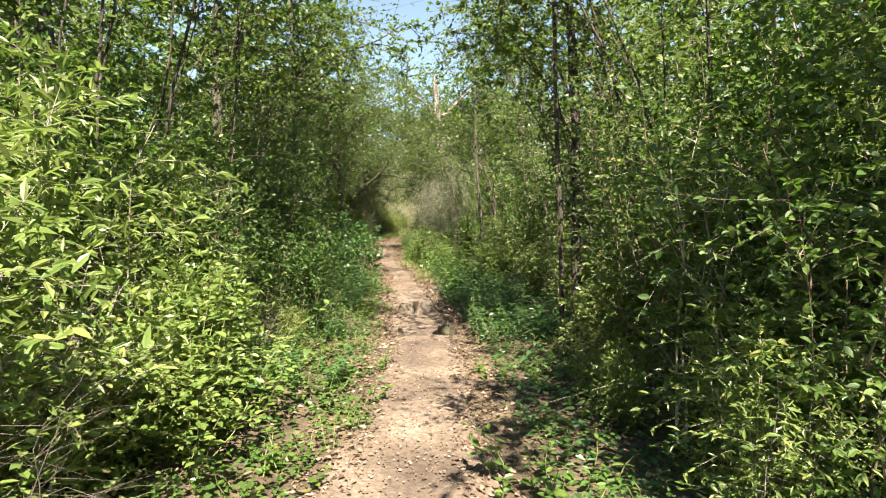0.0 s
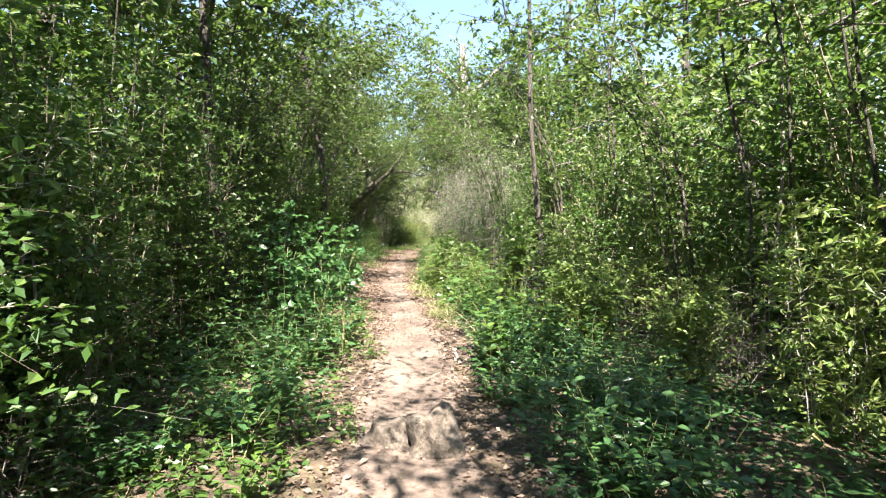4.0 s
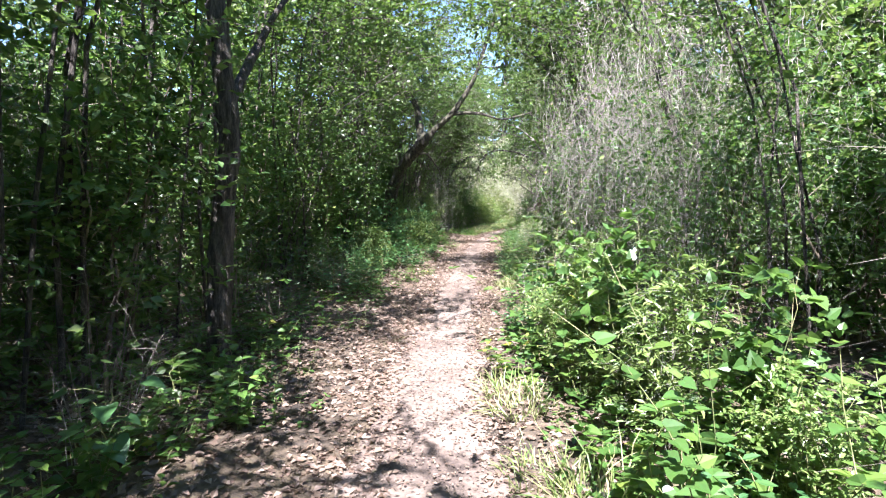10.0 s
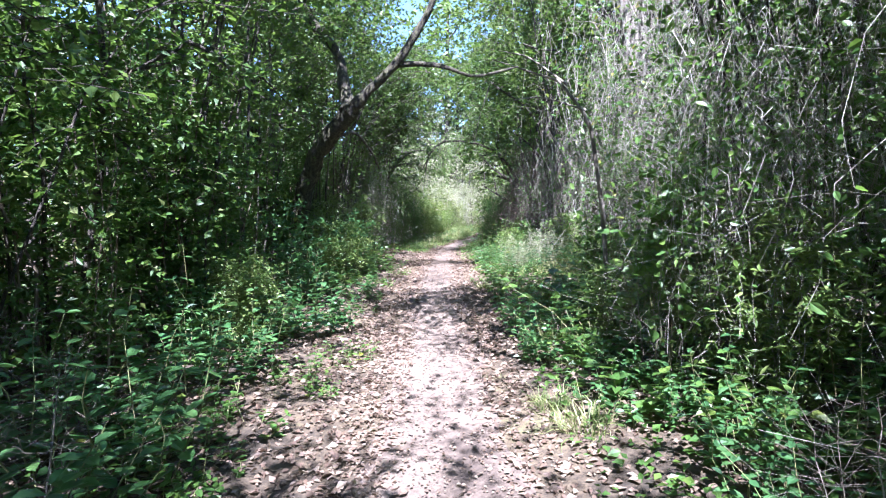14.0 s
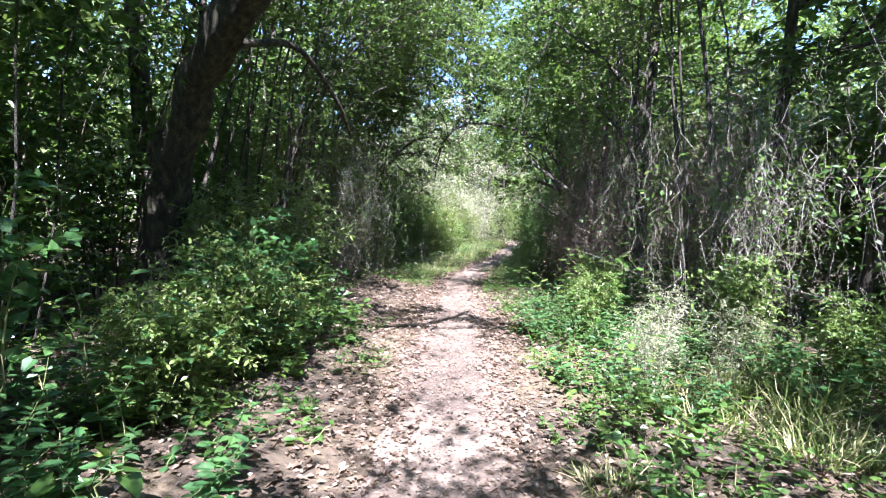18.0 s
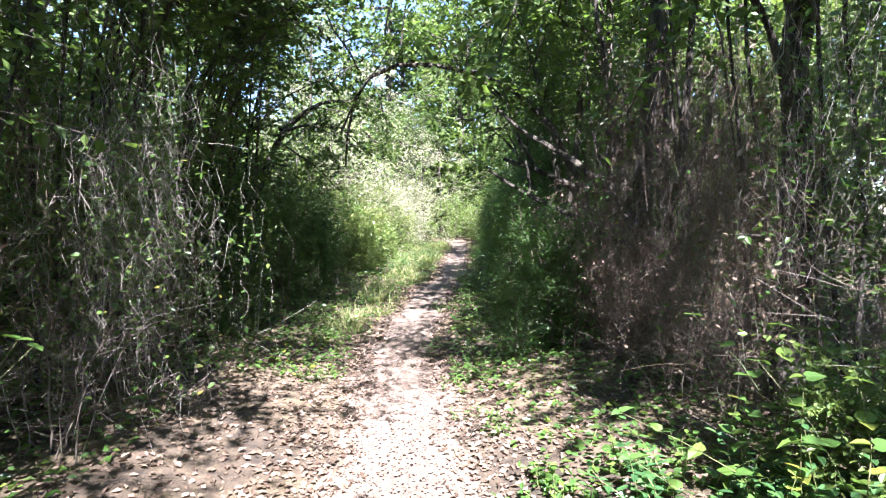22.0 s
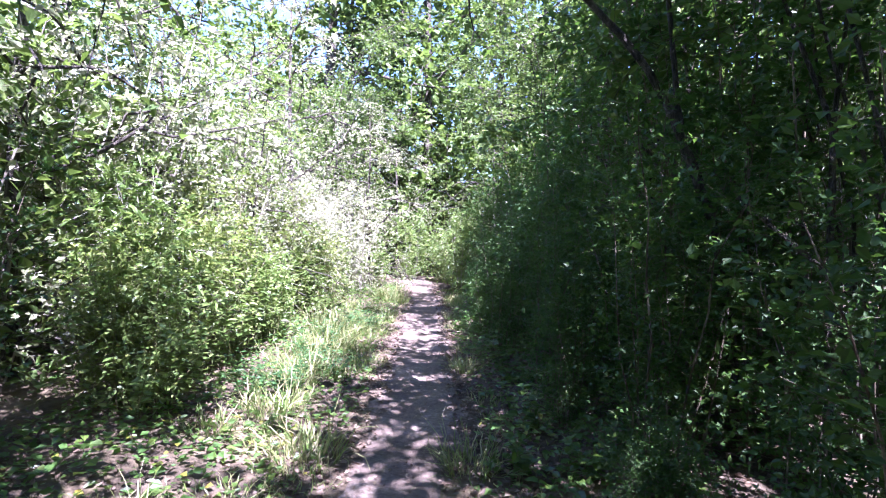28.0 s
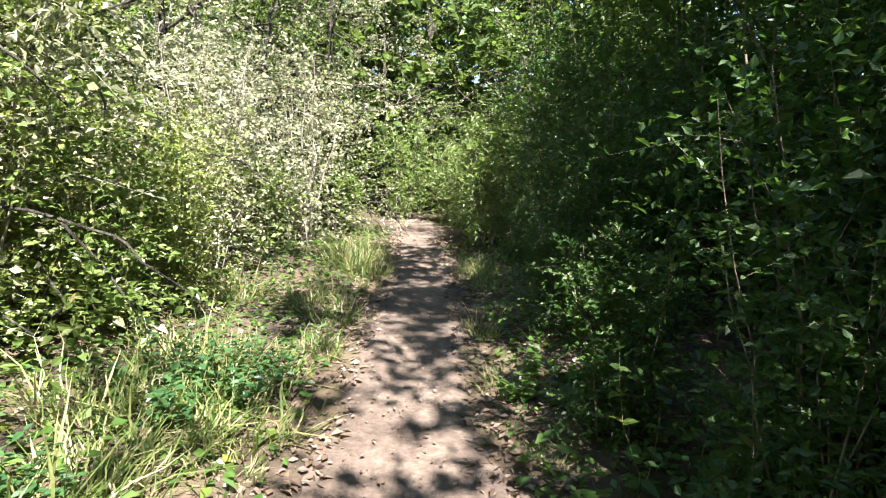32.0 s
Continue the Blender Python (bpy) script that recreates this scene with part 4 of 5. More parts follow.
# overhead: slender trees that lean in from behind the thicket and close the view above the trail
def lean_in(n, y0, y1, side, d0, d1, s0=0.85, s1=1.15):
    rng = np.random.default_rng(int(y0 * 977 + y1 * 131 + d0 * 3571 + n * 17 + side + 70000))
    for i in range(n):
        y = y0 + (y1 - y0) * (i + rng.uniform(0.1, 0.9)) / n
        place(overarch, float(centre(y)) + side * rng.uniform(d0, d1), y, rng.uniform(s0, s1), turn=(0 if side < 0 else 180) + rng.uniform(-30, 30), rng=rng)


lean_in(5, 4.0, 13.0, L, 3.2, 4.0)
lean_in(3, 5.0, 13.0, R, 3.2, 4.0)
lean_in(6, 14.0, 28.0, L, 3.0, 4.0)
lean_in(4, 12.0, 28.0, R, 3.4, 4.2)
lean_in(6, 28.0, 41.0, L, 3.0, 4.0, 0.75, 1.0)
lean_in(9, 28.0, 40.5, R, 2.8, 3.6, 0.8, 1.0)
# extra leaning trees, added to shade the ground left of the trail
for x, y, k in ((-3.7, 3.6, 0.85), (-5.7, 26.2, 1.0), (-5.8, 27.6, 1.05), (-6.1, 31.8, 1.0), (-6.0, 33.2, 1.0), (-5.9, 34.4, 1.0), (-6.2, 36.6, 1.0),
                (-6.1, 37.6, 1.0), (-6.1, 38.4, 1.05), (-5.7, 39.0, 1.1), (-6.0, 39.5, 1.05), (-6.3, 40.4, 0.95)):
    place(overarch, x, y, k, turn=(x * 77 + y * 31) % 40 - 20, sunny=False)
# two more added out of view overhead, to shade the right near the start
for x, y, k in ((3.6, 1.5, 0.9), (3.8, 3.2, 0.9)):
    place(overarch, x, y, k, turn=180, sunny=False)
lean_in(3, 41.0, 45.0, R, 2.6, 3.2, 0.85, 1.0)
lean_in(6, 44.0, 58.0, R, 2.8, 4.0)
lean_in(6, 53.0, 62.0, L, 2.5, 4.4)
bow(7, 5.5, 20.0, L, 2.3, 3.1)
bow(3, 6.0, 19.0, R, 3.0, 3.5)
bow(3, 31.6, 36.0, L, 2.3, 3.0)
bow(4, 35.5, 41.0, L, 2.7, 3.2)
bow(2, 34.0, 38.0, L, 2.4, 2.8, 1.0, 1.15)
bow(2, 6.0, 9.0, R, 2.4, 2.9)
bow(3, 15.5, 18.5, R, 3.0, 3.4)
bow(2, 19.0, 22.0, R, 2.5, 2.9)
bow(3, 21.5, 25.5, R, 2.6, 3.1)
bow(3, 21.5, 25.5, L, 2.4, 3.0)
bow(2, 22.5, 26.5, R, 2.5, 3.0, 1.25, 1.4)
band(hedge, 6, 37.0, 41.5, L, 2.0, 2.7, 0.5, 0.75, variant=2)
band(hedge, 2, 36.4, 38.5, R, 1.5, 1.9, 0.6, 0.85, variant=2)
band(tangle, 4, 33.9, 37.0, R, 1.7, 2.2, 0.5, 0.7)
band(hedge, 5, 5.0, 9.0, L, 1.7, 2.3, 0.6, 0.9, variant=2)
band(bright, 6, 8.0, 15.0, R, 2.1, 3.2, 0.7, 1.0)
band(sapling, 7, 8.0, 26.0, R, 3.2, 4.6, 0.9, 1.2, variant=2)
band(sapling, 4, 26.0, 36.0, R, 3.4, 5.0, 0.9, 1.2)
band(sapling, 6, 14.0, 28.0, L, 3.0, 4.4, 0.9, 1.2)
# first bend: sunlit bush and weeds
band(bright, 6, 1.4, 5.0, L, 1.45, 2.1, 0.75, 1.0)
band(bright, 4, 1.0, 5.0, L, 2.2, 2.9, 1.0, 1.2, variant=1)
band(goldenrod, 6, 1.5, 5.0, L, 1.2, 1.9, 0.7, 1.0)
band(deadtwig, 4, 1.8, 4.0, L, 1.3, 2.2, 0.9, 1.3)
for x, y, k in ((-2.5, 7.1, 0.4), (-2.1, 6.8, 0.36), (-2.7, 6.5, 0.45), (-1.8, 6.4, 0.33), (-2.3, 6.2, 0.4)):
    place(lush, x, y, k, variant=1)
band(thicket, 3, -1.0, 4.5, L, 3.0, 3.8, 0.9, 1.1)
band(herb, 16, 1.0, 9.0, L, 0.65, 1.6, 0.8, 1.4)
band(nettle, 5, 4.6, 8.0, L, 1.1, 1.8, 0.7, 1.0)
band(herb, 10, 1.5, 7.0, R, 0.8, 1.5, 0.8, 1.4)
band(bright, 4, 1.6, 5.2, R, 1.35, 1.9, 0.4, 0.6)
band(nettle, 16, 6.8, 12.5, R, 0.95, 2.0, 0.8, 1.15)
band(nettle, 8, 9.0, 13.5, L, 1.1, 2.0, 0.8, 1.2)
place(mulberry, -1.75, 12.55, 0.95, variant=0)
place(mulberry, -2.05, 12.4, 0.9, variant=1)
place(mulberry, -2.5, 12.9, 1.1, variant=0)
place(mulberry, 0.35, 12.1, 0.6, variant=1)
place(mulberry, 0.7, 11.4, 0.5, variant=1)
place(climber, 0.5, 14.6, 1.0, variant=0)
place(climber, 0.75, 15.2, 0.9, variant=0)
place(climber, -0.7, 18.7, 0.75, variant=1)
place(climber, -0.45, 18.3, 0.8, variant=0)
place(climber, -0.85, 19.7, 0.8, variant=1)
place(climber, 0.0, 17.4, 0.8, variant=1)
band(herb, 22, 9.0, 16.0, L, 0.6, 1.7, 0.9, 1.5)
band(nettle, 10, 12.0, 17.0, R, 1.0, 2.0, 0.7, 1.05)
band(heartvine, 10, 11.5, 16.5, R, 1.1, 1.9, 0.8, 1.2)
band(heartvine, 9, 13.5, 19.5, L, 1.3, 2.4, 0.7, 1.0)
band(herb, 22, 15.5, 24.0, L, 0.9, 2.2, 0.8, 1.3)
band(bright, 5, 16.6, 20.0, R, 1.15, 1.7, 0.45, 0.65)
band(heartvine, 10, 15.5, 20.5, R, 0.8, 1.5, 0.8, 1.15)
band(grass, 10, 14.0, 19.0, R, 0.6, 0.95, 0.8, 1.2)
band(curtain, 7, 18.8, 24.0, R, 1.9, 2.8, 0.85, 1.05)
band(curtain, 4, 15.0, 24.0, L, 2.6, 3.4, 0.7, 0.9)
band(curtain, 5, 22.0, 32.0, R, 2.6, 3.8, 0.9, 1.1)
band(curtain, 2, 34.0, 36.5, R, 2.3, 2.8, 0.7, 0.85)
for x, y, k, v in ((0.05, 27.3, 1.25, 2), (0.4, 27.5, 1.2, 0), (-0.25, 27.4, 1.0, 0), (-0.1, 21.4, 0.85, 0), (0.0, 22.3, 0.9, 2), (-0.3, 23.2, 0.85, 0), (-0.15, 24.1, 0.85, 1), (0.3, 25.0, 1.0, 2)):
    place(curtain, x, y, k, variant=v, sunny=False)
band(tangle, 5, 34.6, 38.6, R, 2.1, 3.0, 0.75, 1.0)
band(tangle, 4, 33.0, 38.0, R, 3.2, 4.2, 0.9, 1.2)
for x, y, k, v in ((-4.9, 34.8, 0.8, 1), (-5.3, 35.5, 0.9, 0), (-5.7, 34.4, 0.9, 2)):
    place(tangle if v == 2 else curtain, x, y, k, variant=v)
band(screen, 4, 36.6, 39.6, L, 1.9, 2.4, 0.6, 0.75)
band(deadtwig, 6, 16.5, 23.5, L, 1.7, 2.5, 0.8, 1.2)
band(deadtwig, 5, 9.5, 17.0, R, 1.9, 2.8, 0.9, 1.4)
band(deadtwig, 4, 33.2, 36.5, L, 1.9, 2.5, 0.9, 1.4)
band(deadtwig, 3, 6.0, 9.5, L, 1.6, 2.2, 0.8, 1.1)
band(deadtwig, 4, 18.5, 24.5, R, 1.1, 1.7, 0.7, 1.0)
band(deadtwig, 3, 33.0, 35.5, R, 2.0, 2.6, 0.9, 1.3)
band(grass, 8, 20.0, 25.5, R, 0.7, 1.3, 0.5, 0.8)
band(nettle, 7, 20.5, 26.0, R, 1.0, 1.6, 0.7, 1.0)
band(nettle, 13, 22.0, 31.5, L, 1.15, 2.2, 0.9, 1.4)
band(bright, 3, 24.0, 31.5, L, 1.6, 2.3, 0.45, 0.65, variant=0)
band(mulberry, 4, 24.5, 31.0, L, 1.5, 2.3, 0.6, 0.85)
band(bright, 2, 23.5, 28.5, L, 1.9, 2.6, 0.5, 0.7, variant=2)
band(herb, 14, 22.0, 33.0, L, 0.7, 1.5, 0.8, 1.3)
band(heartvine, 8, 24.0, 30.0, R, 1.0, 2.0, 0.6, 0.9)
band(grass, 7, 26.5, 31.0, R, 0.8, 1.7, 0.6, 1.0)
band(climber, 6, 21.0, 27.5, R, 1.5, 2.6, 0.7, 1.0)
band(nettle, 8, 22.0, 28.0, R, 1.6, 3.2, 0.9, 1.3)
# small pale bushes stand in for a sunlit white patch of dry grass
for x, y in ((-1.4, 30.4), (-1.1, 30.9), (-1.6, 29.8), (-0.9, 30.1)):
    place(pale, x, y, 0.32)
band(herb, 14, 25.0, 34.0, R, 0.7, 1.6, 0.8, 1.3)
band(heartvine, 8, 28.5, 33.0, L, 1.2, 2.2, 0.7, 1.0)
band(nettle, 9, 29.5, 33.8, R, 0.95, 1.9, 0.8, 1.1)
band(bright, 6, 28.5, 32.8, L, 1.6, 2.3, 0.5, 0.75)
band(mulberry, 3, 29.0, 32.5, L, 1.5, 2.0, 0.55, 0.75)
place(bright, -1.5, 31.9, 0.5, variant=0)
place(bright, -1.35, 32.7, 0.6, variant=2)
place(bright, -1.2, 33.3, 0.55, variant=0)
place(climber, -1.1, 32.3, 0.6, variant=1)
band(herb, 12, 33.0, 42.0, R, 0.55, 1.1, 0.8, 1.2)
band(herb, 9, 36.0, 43.0, L, 0.7, 1.6, 0.8, 1.3)
band(grass, 16, 38.0, 44.0, L, 0.5, 1.4, 0.8, 1.3)
band(grass, 34, 43.0, 53.0, L, 0.5, 1.5, 0.8, 1.5)
band(grass, 14, 43.0, 53.0, R, 0.45, 0.7, 0.6, 1.0)
band(goldenrod, 8, 43.0, 49.5, L, 1.7, 2.3, 0.7, 1.1)
for x, y, k in ((-4.5, 41.3, 0.7), (-4.7, 45.2, 1.0), (-5.1, 45.9, 1.1), (-4.4, 44.5, 0.8), (-4.9, 40.4, 0.7)):
    place(deadtwig, x, y, k)
place(goldenrod, -4.0, 45.5, 1.3, variant=0)
place(goldenrod, -4.2, 46.2, 1.1, variant=0)
band(nettle, 6, 44.0, 49.0, L, 0.9, 1.5, 0.6, 0.9)
band(heartvine, 8, 40.0, 49.0, R, 0.75, 1.1, 0.6, 0.9)

leafplants = Kind([broadleaf(300 + i, h, n, lf, M[m]) for i, (h, n, lf, m) in enumerate([(0.75, 9, 0.17, "nettle"), (0.5, 7, 0.15, "vine"), (0.95, 11, 0.15, "nettle"), (0.6, 8, 0.16, "vine")])])
for i, (x, y) in enumerate(((-1.6, 12.2), (0.45, 12.4), (0.7, 12.9), (0.85, 10.7), (0.8, 9.5), (0.65, 8.4), (-3.2, 16.9), (-3.4, 17.8), (-4.1, 26.6), (-4.2, 27.8), (-1.35, 26.5), (-1.1, 25.6), (-4.5, 29.6),
                            (-4.4, 30.6), (-0.2, 15.4), (0.1, 16.2), (-0.9, 20.6), (-1.0, 42.6), (-0.8, 44.2), (-4.3, 47.6), (1.0, 5.6), (-1.5, 6.0), (-1.55, 4.2))):
    place(leafplants, x, y, rng.uniform(0.6, 0.85), variant=i)

# ---------------------------------------------------------------- trees one would know again


def own_tree(name, label, seed, lines, bark, tips, leaf=0.115, branch=1.2, mat=None, sides=20, twigs=14, per=14):
    """A tree at its true place: trunk lines in world metres, leaf clumps at the limb ends."""
    r = np.random.default_rng(seed)
    foot = np.array(lines[0][0][0], float)
    local = [(np.array(p, float) - foot, a, b) for p, a, b in lines]
    parts = [("trunk", trunk_mesh(r, local[:1], sides, bark, 0.05), "")]
    for ln in local[1:]:
        parts.append(("limb", trunk_mesh(r, [ln], 9, bark, 0.06), ""))
    if len(tips):
        t = np.array(tips, float) - foot
        wood, leaves = crown_mesh(r, t, r.normal(0, 1, t.shape) + np.array([0, 0, 0.4]), branch, twigs, per, leaf, "diamond", mat or M["tree"])
        parts += [("twig_spray", np_mesh("twig_spray", *wood, bark, True), "stuff"), ("crown", np_mesh("crown", *leaves, mat or M["tree"]), "stuff")]
    ob = thing(name, label, "tree", "", parts)
    ob.location = foot
    return ob


own_tree("forked_tree", "leaning forked tree with dark mossy bark", 201,
         [([(-5.95, 30.95, 0.25), (-5.85, 30.8, 1.4), (-5.5, 30.5, 2.4), (-5.0, 30.1, 2.95), (-4.35, 29.6, 3.45)], 0.17, 0.15),
          ([(-4.4, 29.6, 3.40), (-4.5, 29.8, 3.9), (-4.62, 30.0, 4.5), (-5.3, 30.1, 5.3), (-5.5, 30.2, 6.6)], 0.135, 0.05),
          ([(-4.4, 29.6, 3.42), (-3.95, 29.45, 3.75), (-3.5, 29.35, 4.1), (-2.95, 29.2, 4.75), (-2.65, 29.1, 5.6), (-2.2, 29.1, 6.8)], 0.095, 0.04),
          ([(-3.5, 29.35, 4.1), (-2.85, 29.6, 4.15), (-2.2, 29.9, 3.95), (-1.4, 30.2, 4.2)], 0.05, 0.02),
          ([(-4.9, 30.1, 3.0), (-4.6, 30.9, 3.3), (-4.4, 31.6, 2.9), (-4.35, 32.0, 2.6)], 0.04, 0.015)],
         M["mossy"], [(-5.6, 30.2, 6.4), (-5.2, 29.4, 6.0), (-2.2, 28.9, 6.5), (-2.5, 29.4, 6.2), (-1.3, 30.2, 4.6), (-4.6, 30.6, 6.3), (-6.0, 30.8, 5.6), (-6.2, 30.4, 4.8)])
own_tree("pale_tree", "thick straight tree with pale furrowed bark", 202,
         [([(0.28, 27.75, 0.2), (0.20, 27.75, 1.5), (0.04, 27.75, 3.2), (-0.15, 27.8, 5.5), (-0.4, 27.9, 9.0)], 0.20, 0.12),
          ([(0.0, 27.85, 6.5), (-0.8, 27.4, 7.5), (-1.6, 27.0, 8.0)], 0.09, 0.03), ([(0.0, 27.9, 7.0), (0.9, 28.4, 8.0), (1.6, 28.8, 8.8)], 0.09, 0.03)],
         M["grey_bark"], [(-1.6, 27.0, 8.0), (1.6, 28.8, 8.8), (-0.9, 27.4, 9.2), (-0.8, 28.6, 8.6)], sides=30, branch=1.6)
own_tree("dark_tree", "upright dark tree wrapped in ivy", 203,
         [([(-0.3, 34.95, 0.3), (-0.28, 34.95, 2.3), (-0.22, 35.0, 4.2), (-0.1, 35.0, 6.6)], 0.12, 0.06), ([(-0.22, 35.0, 3.6), (-0.9, 35.1, 4.5), (-1.8, 35.3, 5.2)], 0.045, 0.02), ([(-0.28, 34.95, 2.6), (-0.7, 34.7, 3.3), (-1.3, 34.4, 3.7)], 0.035, 0.012)],
         M["bark"], [(-1.8, 35.3, 5.1), (-1.1, 35.1, 4.6), (-0.1, 35.0, 6.4), (0.3, 34.5, 5.4), (-0.7, 35.7, 5.8), (-0.7, 35.4, 3.9), (-0.2, 34.9, 4.0), (0.4, 34.8, 3.6)])
own_tree("thin_tree", "thin dark straight trunk", 204, [([(1.2, 15.45, -0.1), (1.15, 15.4, 1.0), (0.95, 15.4, 3.0), (0.9, 15.5, 5.5)], 0.055, 0.03)], M["bark"], [(0.9, 15.5, 5.3), (0.6, 15.1, 4.6), (1.3, 15.9, 5.0)])
own_tree("pole_tree", "slim straight young trunk beside a darker one", 205, [([(1.55, 6.9, -0.15), (1.5, 6.9, 1.6), (1.42, 6.95, 3.4), (1.4, 7.0, 5.6)], 0.032, 0.022)], M["bark"], [(1.4, 7.0, 5.4), (1.0, 6.6, 4.8)])
own_tree("pole_tree", "straight dark trunk hung with vines", 206, [([(1.85, 7.3, -0.15), (1.8, 7.3, 1.6), (1.75, 7.3, 3.4), (1.6, 7.4, 6.0)], 0.075, 0.05)], M["bark"], [(1.6, 7.4, 5.8), (2.1, 7.0, 5.0), (1.2, 7.9, 5.2)])
own_tree("leaning_tree", "dark tree leaning out of the thicket", 207, [([(-3.75, 18.8, 0.1), (-3.62, 18.75, 1.5), (-3.52, 18.75, 2.4), (-3.65, 18.7, 3.6), (-4.1, 18.7, 5.8)], 0.10, 0.06), ([(-3.55, 18.75, 2.3), (-3.5, 19.4, 3.2), (-3.3, 20.2, 4.2)], 0.045, 0.02)],
         M["bark"], [(-4.1, 18.7, 5.6), (-3.3, 20.2, 4.4), (-3.6, 18.4, 5.2)])
own_tree("many_stemmed_tree", "old tree with several dark leaning stems", 208,
         [([(-0.5, 37.1, 0.4), (-0.55, 37.0, 1.6), (-0.45, 37.1, 3.0), (-0.3, 37.2, 4.6), (-0.1, 37.4, 6.5)], 0.12, 0.05),
          ([(-0.55, 37.05, 1.75), (-0.95, 37.3, 2.4), (-1.4, 37.7, 2.8), (-1.71, 38.0, 3.05), (-2.0, 38.2, 3.4)], 0.055, 0.018),
          ([(-0.55, 37.05, 1.55), (-1.15, 37.5, 1.95), (-1.6, 37.9, 2.2), (-1.85, 38.1, 2.4), (-2.08, 38.24, 2.57)], 0.045, 0.014),
          ([(-1.6, 37.9, 2.2), (-1.62, 38.0, 2.6), (-1.75, 38.05, 3.0)], 0.022, 0.01),
          ([(-0.4, 37.1, 1.0), (0.0, 37.2, 2.4), (0.15, 37.3, 4.0), (0.3, 37.4, 5.8)], 0.06, 0.03),
          ([(-0.4, 37.1, 0.8), (-0.65, 37.3, 2.4), (-0.85, 37.5, 4.0), (-0.9, 37.8, 5.4)], 0.05, 0.02),
          ([(-0.4, 37.1, 0.8), (0.35, 37.5, 2.2), (0.8, 37.8, 4.2)], 0.04, 0.018)],
         M["bark"], [(-1.9, 38.2, 3.5), (-1.4, 38.8, 4.0), (-0.1, 37.4, 6.2), (-0.9, 37.8, 5.2), (0.3, 37.4, 5.6), (-1.5, 37.9, 3.6), (-1.2, 37.6, 4.2), (0.8, 37.8, 4.2)], branch=1.0)
own_tree("bough_tree", "tree with a long low dark bough", 209,
         [([(1.25, 39.6, 0.45), (1.15, 39.65, 1.2), (0.8, 39.85, 1.85), (0.25, 40.1, 2.25), (-0.2, 40.3, 2.43), (-0.56, 40.48, 2.59), (-0.91, 40.65, 2.78), (-1.16, 40.78, 2.93), (-1.44, 40.9, 3.02)], 0.10, 0.03),
          ([(-0.56, 40.48, 2.59), (-0.60, 40.5, 2.95), (-0.72, 40.5, 3.4), (-0.9, 40.55, 4.1)], 0.04, 0.02),
          ([(-0.91, 40.65, 2.78), (-1.05, 40.68, 3.1), (-1.3, 40.72, 3.55), (-1.5, 40.7, 4.3)], 0.04, 0.015),
          ([(-1.16, 40.78, 2.93), (-1.25, 40.8, 3.2), (-1.45, 40.8, 3.6)], 0.022, 0.01)],
         M["bark"], [(-0.9, 40.6, 4.7), (-1.5, 40.8, 4.8), (0.2, 40.6, 4.9)], branch=0.7, twigs=6)
own_tree("dead_tree", "small dead tree with bleached bare branches", 211,
         [([(-0.75, 26.2, 0.2), (-0.8, 26.2, 1.5), (-0.95, 26.1, 2.5), (-1.3, 26.0, 2.9)], 0.03, 0.015), ([(-1.3, 26.0, 2.9), (-1.6, 25.9, 2.98), (-2.0, 25.8, 3.1)], 0.014, 0.005), ([(-1.2, 26.0, 2.85), (-1.6, 26.1, 3.2), (-1.9, 26.2, 3.3)], 0.012, 0.004), ([(-1.0, 26.1, 2.6), (-1.5, 25.8, 2.7), (-1.8, 25.7, 2.65)], 0.012, 0.004)], M["dead"], [])
own_tree("slant_tree", "thin dark slanting trunk", 210,
         [([(-0.05, 43.1, 0.5), (-0.12, 43.1, 1.4), (-0.25, 43.2, 2.4), (-0.6, 43.29, 3.24), (-1.0, 43.4, 3.75), (-1.5, 43.4, 4.1)], 0.045, 0.018), ([(-0.45, 43.25, 2.9), (-0.5, 43.3, 3.6), (-0.55, 43.4, 4.6)], 0.025, 0.01)],
         M["bark"], [(-1.5, 43.4, 4.2), (-0.55, 43.4, 4.7), (0.0, 43.6, 4.9)], branch=0.8, twigs=6)
own_tree("arched_tree", "thin dark tree bowed over the trail", 214,
         [([(-0.35, 38.6, 0.45), (-0.5, 38.6, 2.0), (-1.2, 38.7, 3.5), (-1.95, 38.8, 3.98), (-3.0, 38.9, 4.2), (-3.7, 38.9, 4.05), (-4.0, 38.9, 3.5), (-4.05, 38.95, 2.7)], 0.06, 0.012)],
         M["bark"], [(-1.6, 38.8, 3.8), (-2.3, 38.9, 4.1), (-1.3, 38.9, 3.5), (-3.8, 39.0, 4.0), (-4.1, 39.0, 3.2), (-2.7, 38.9, 4.2), (-3.3, 38.9, 4.1), (-0.9, 38.7, 3.0), (-1.0, 39.0, 3.4), (-1.9, 39.3, 3.9), (-1.4, 39.5, 3.7), (-2.5, 39.3, 4.4)], branch=1.1, twigs=16, leaf=0.075)
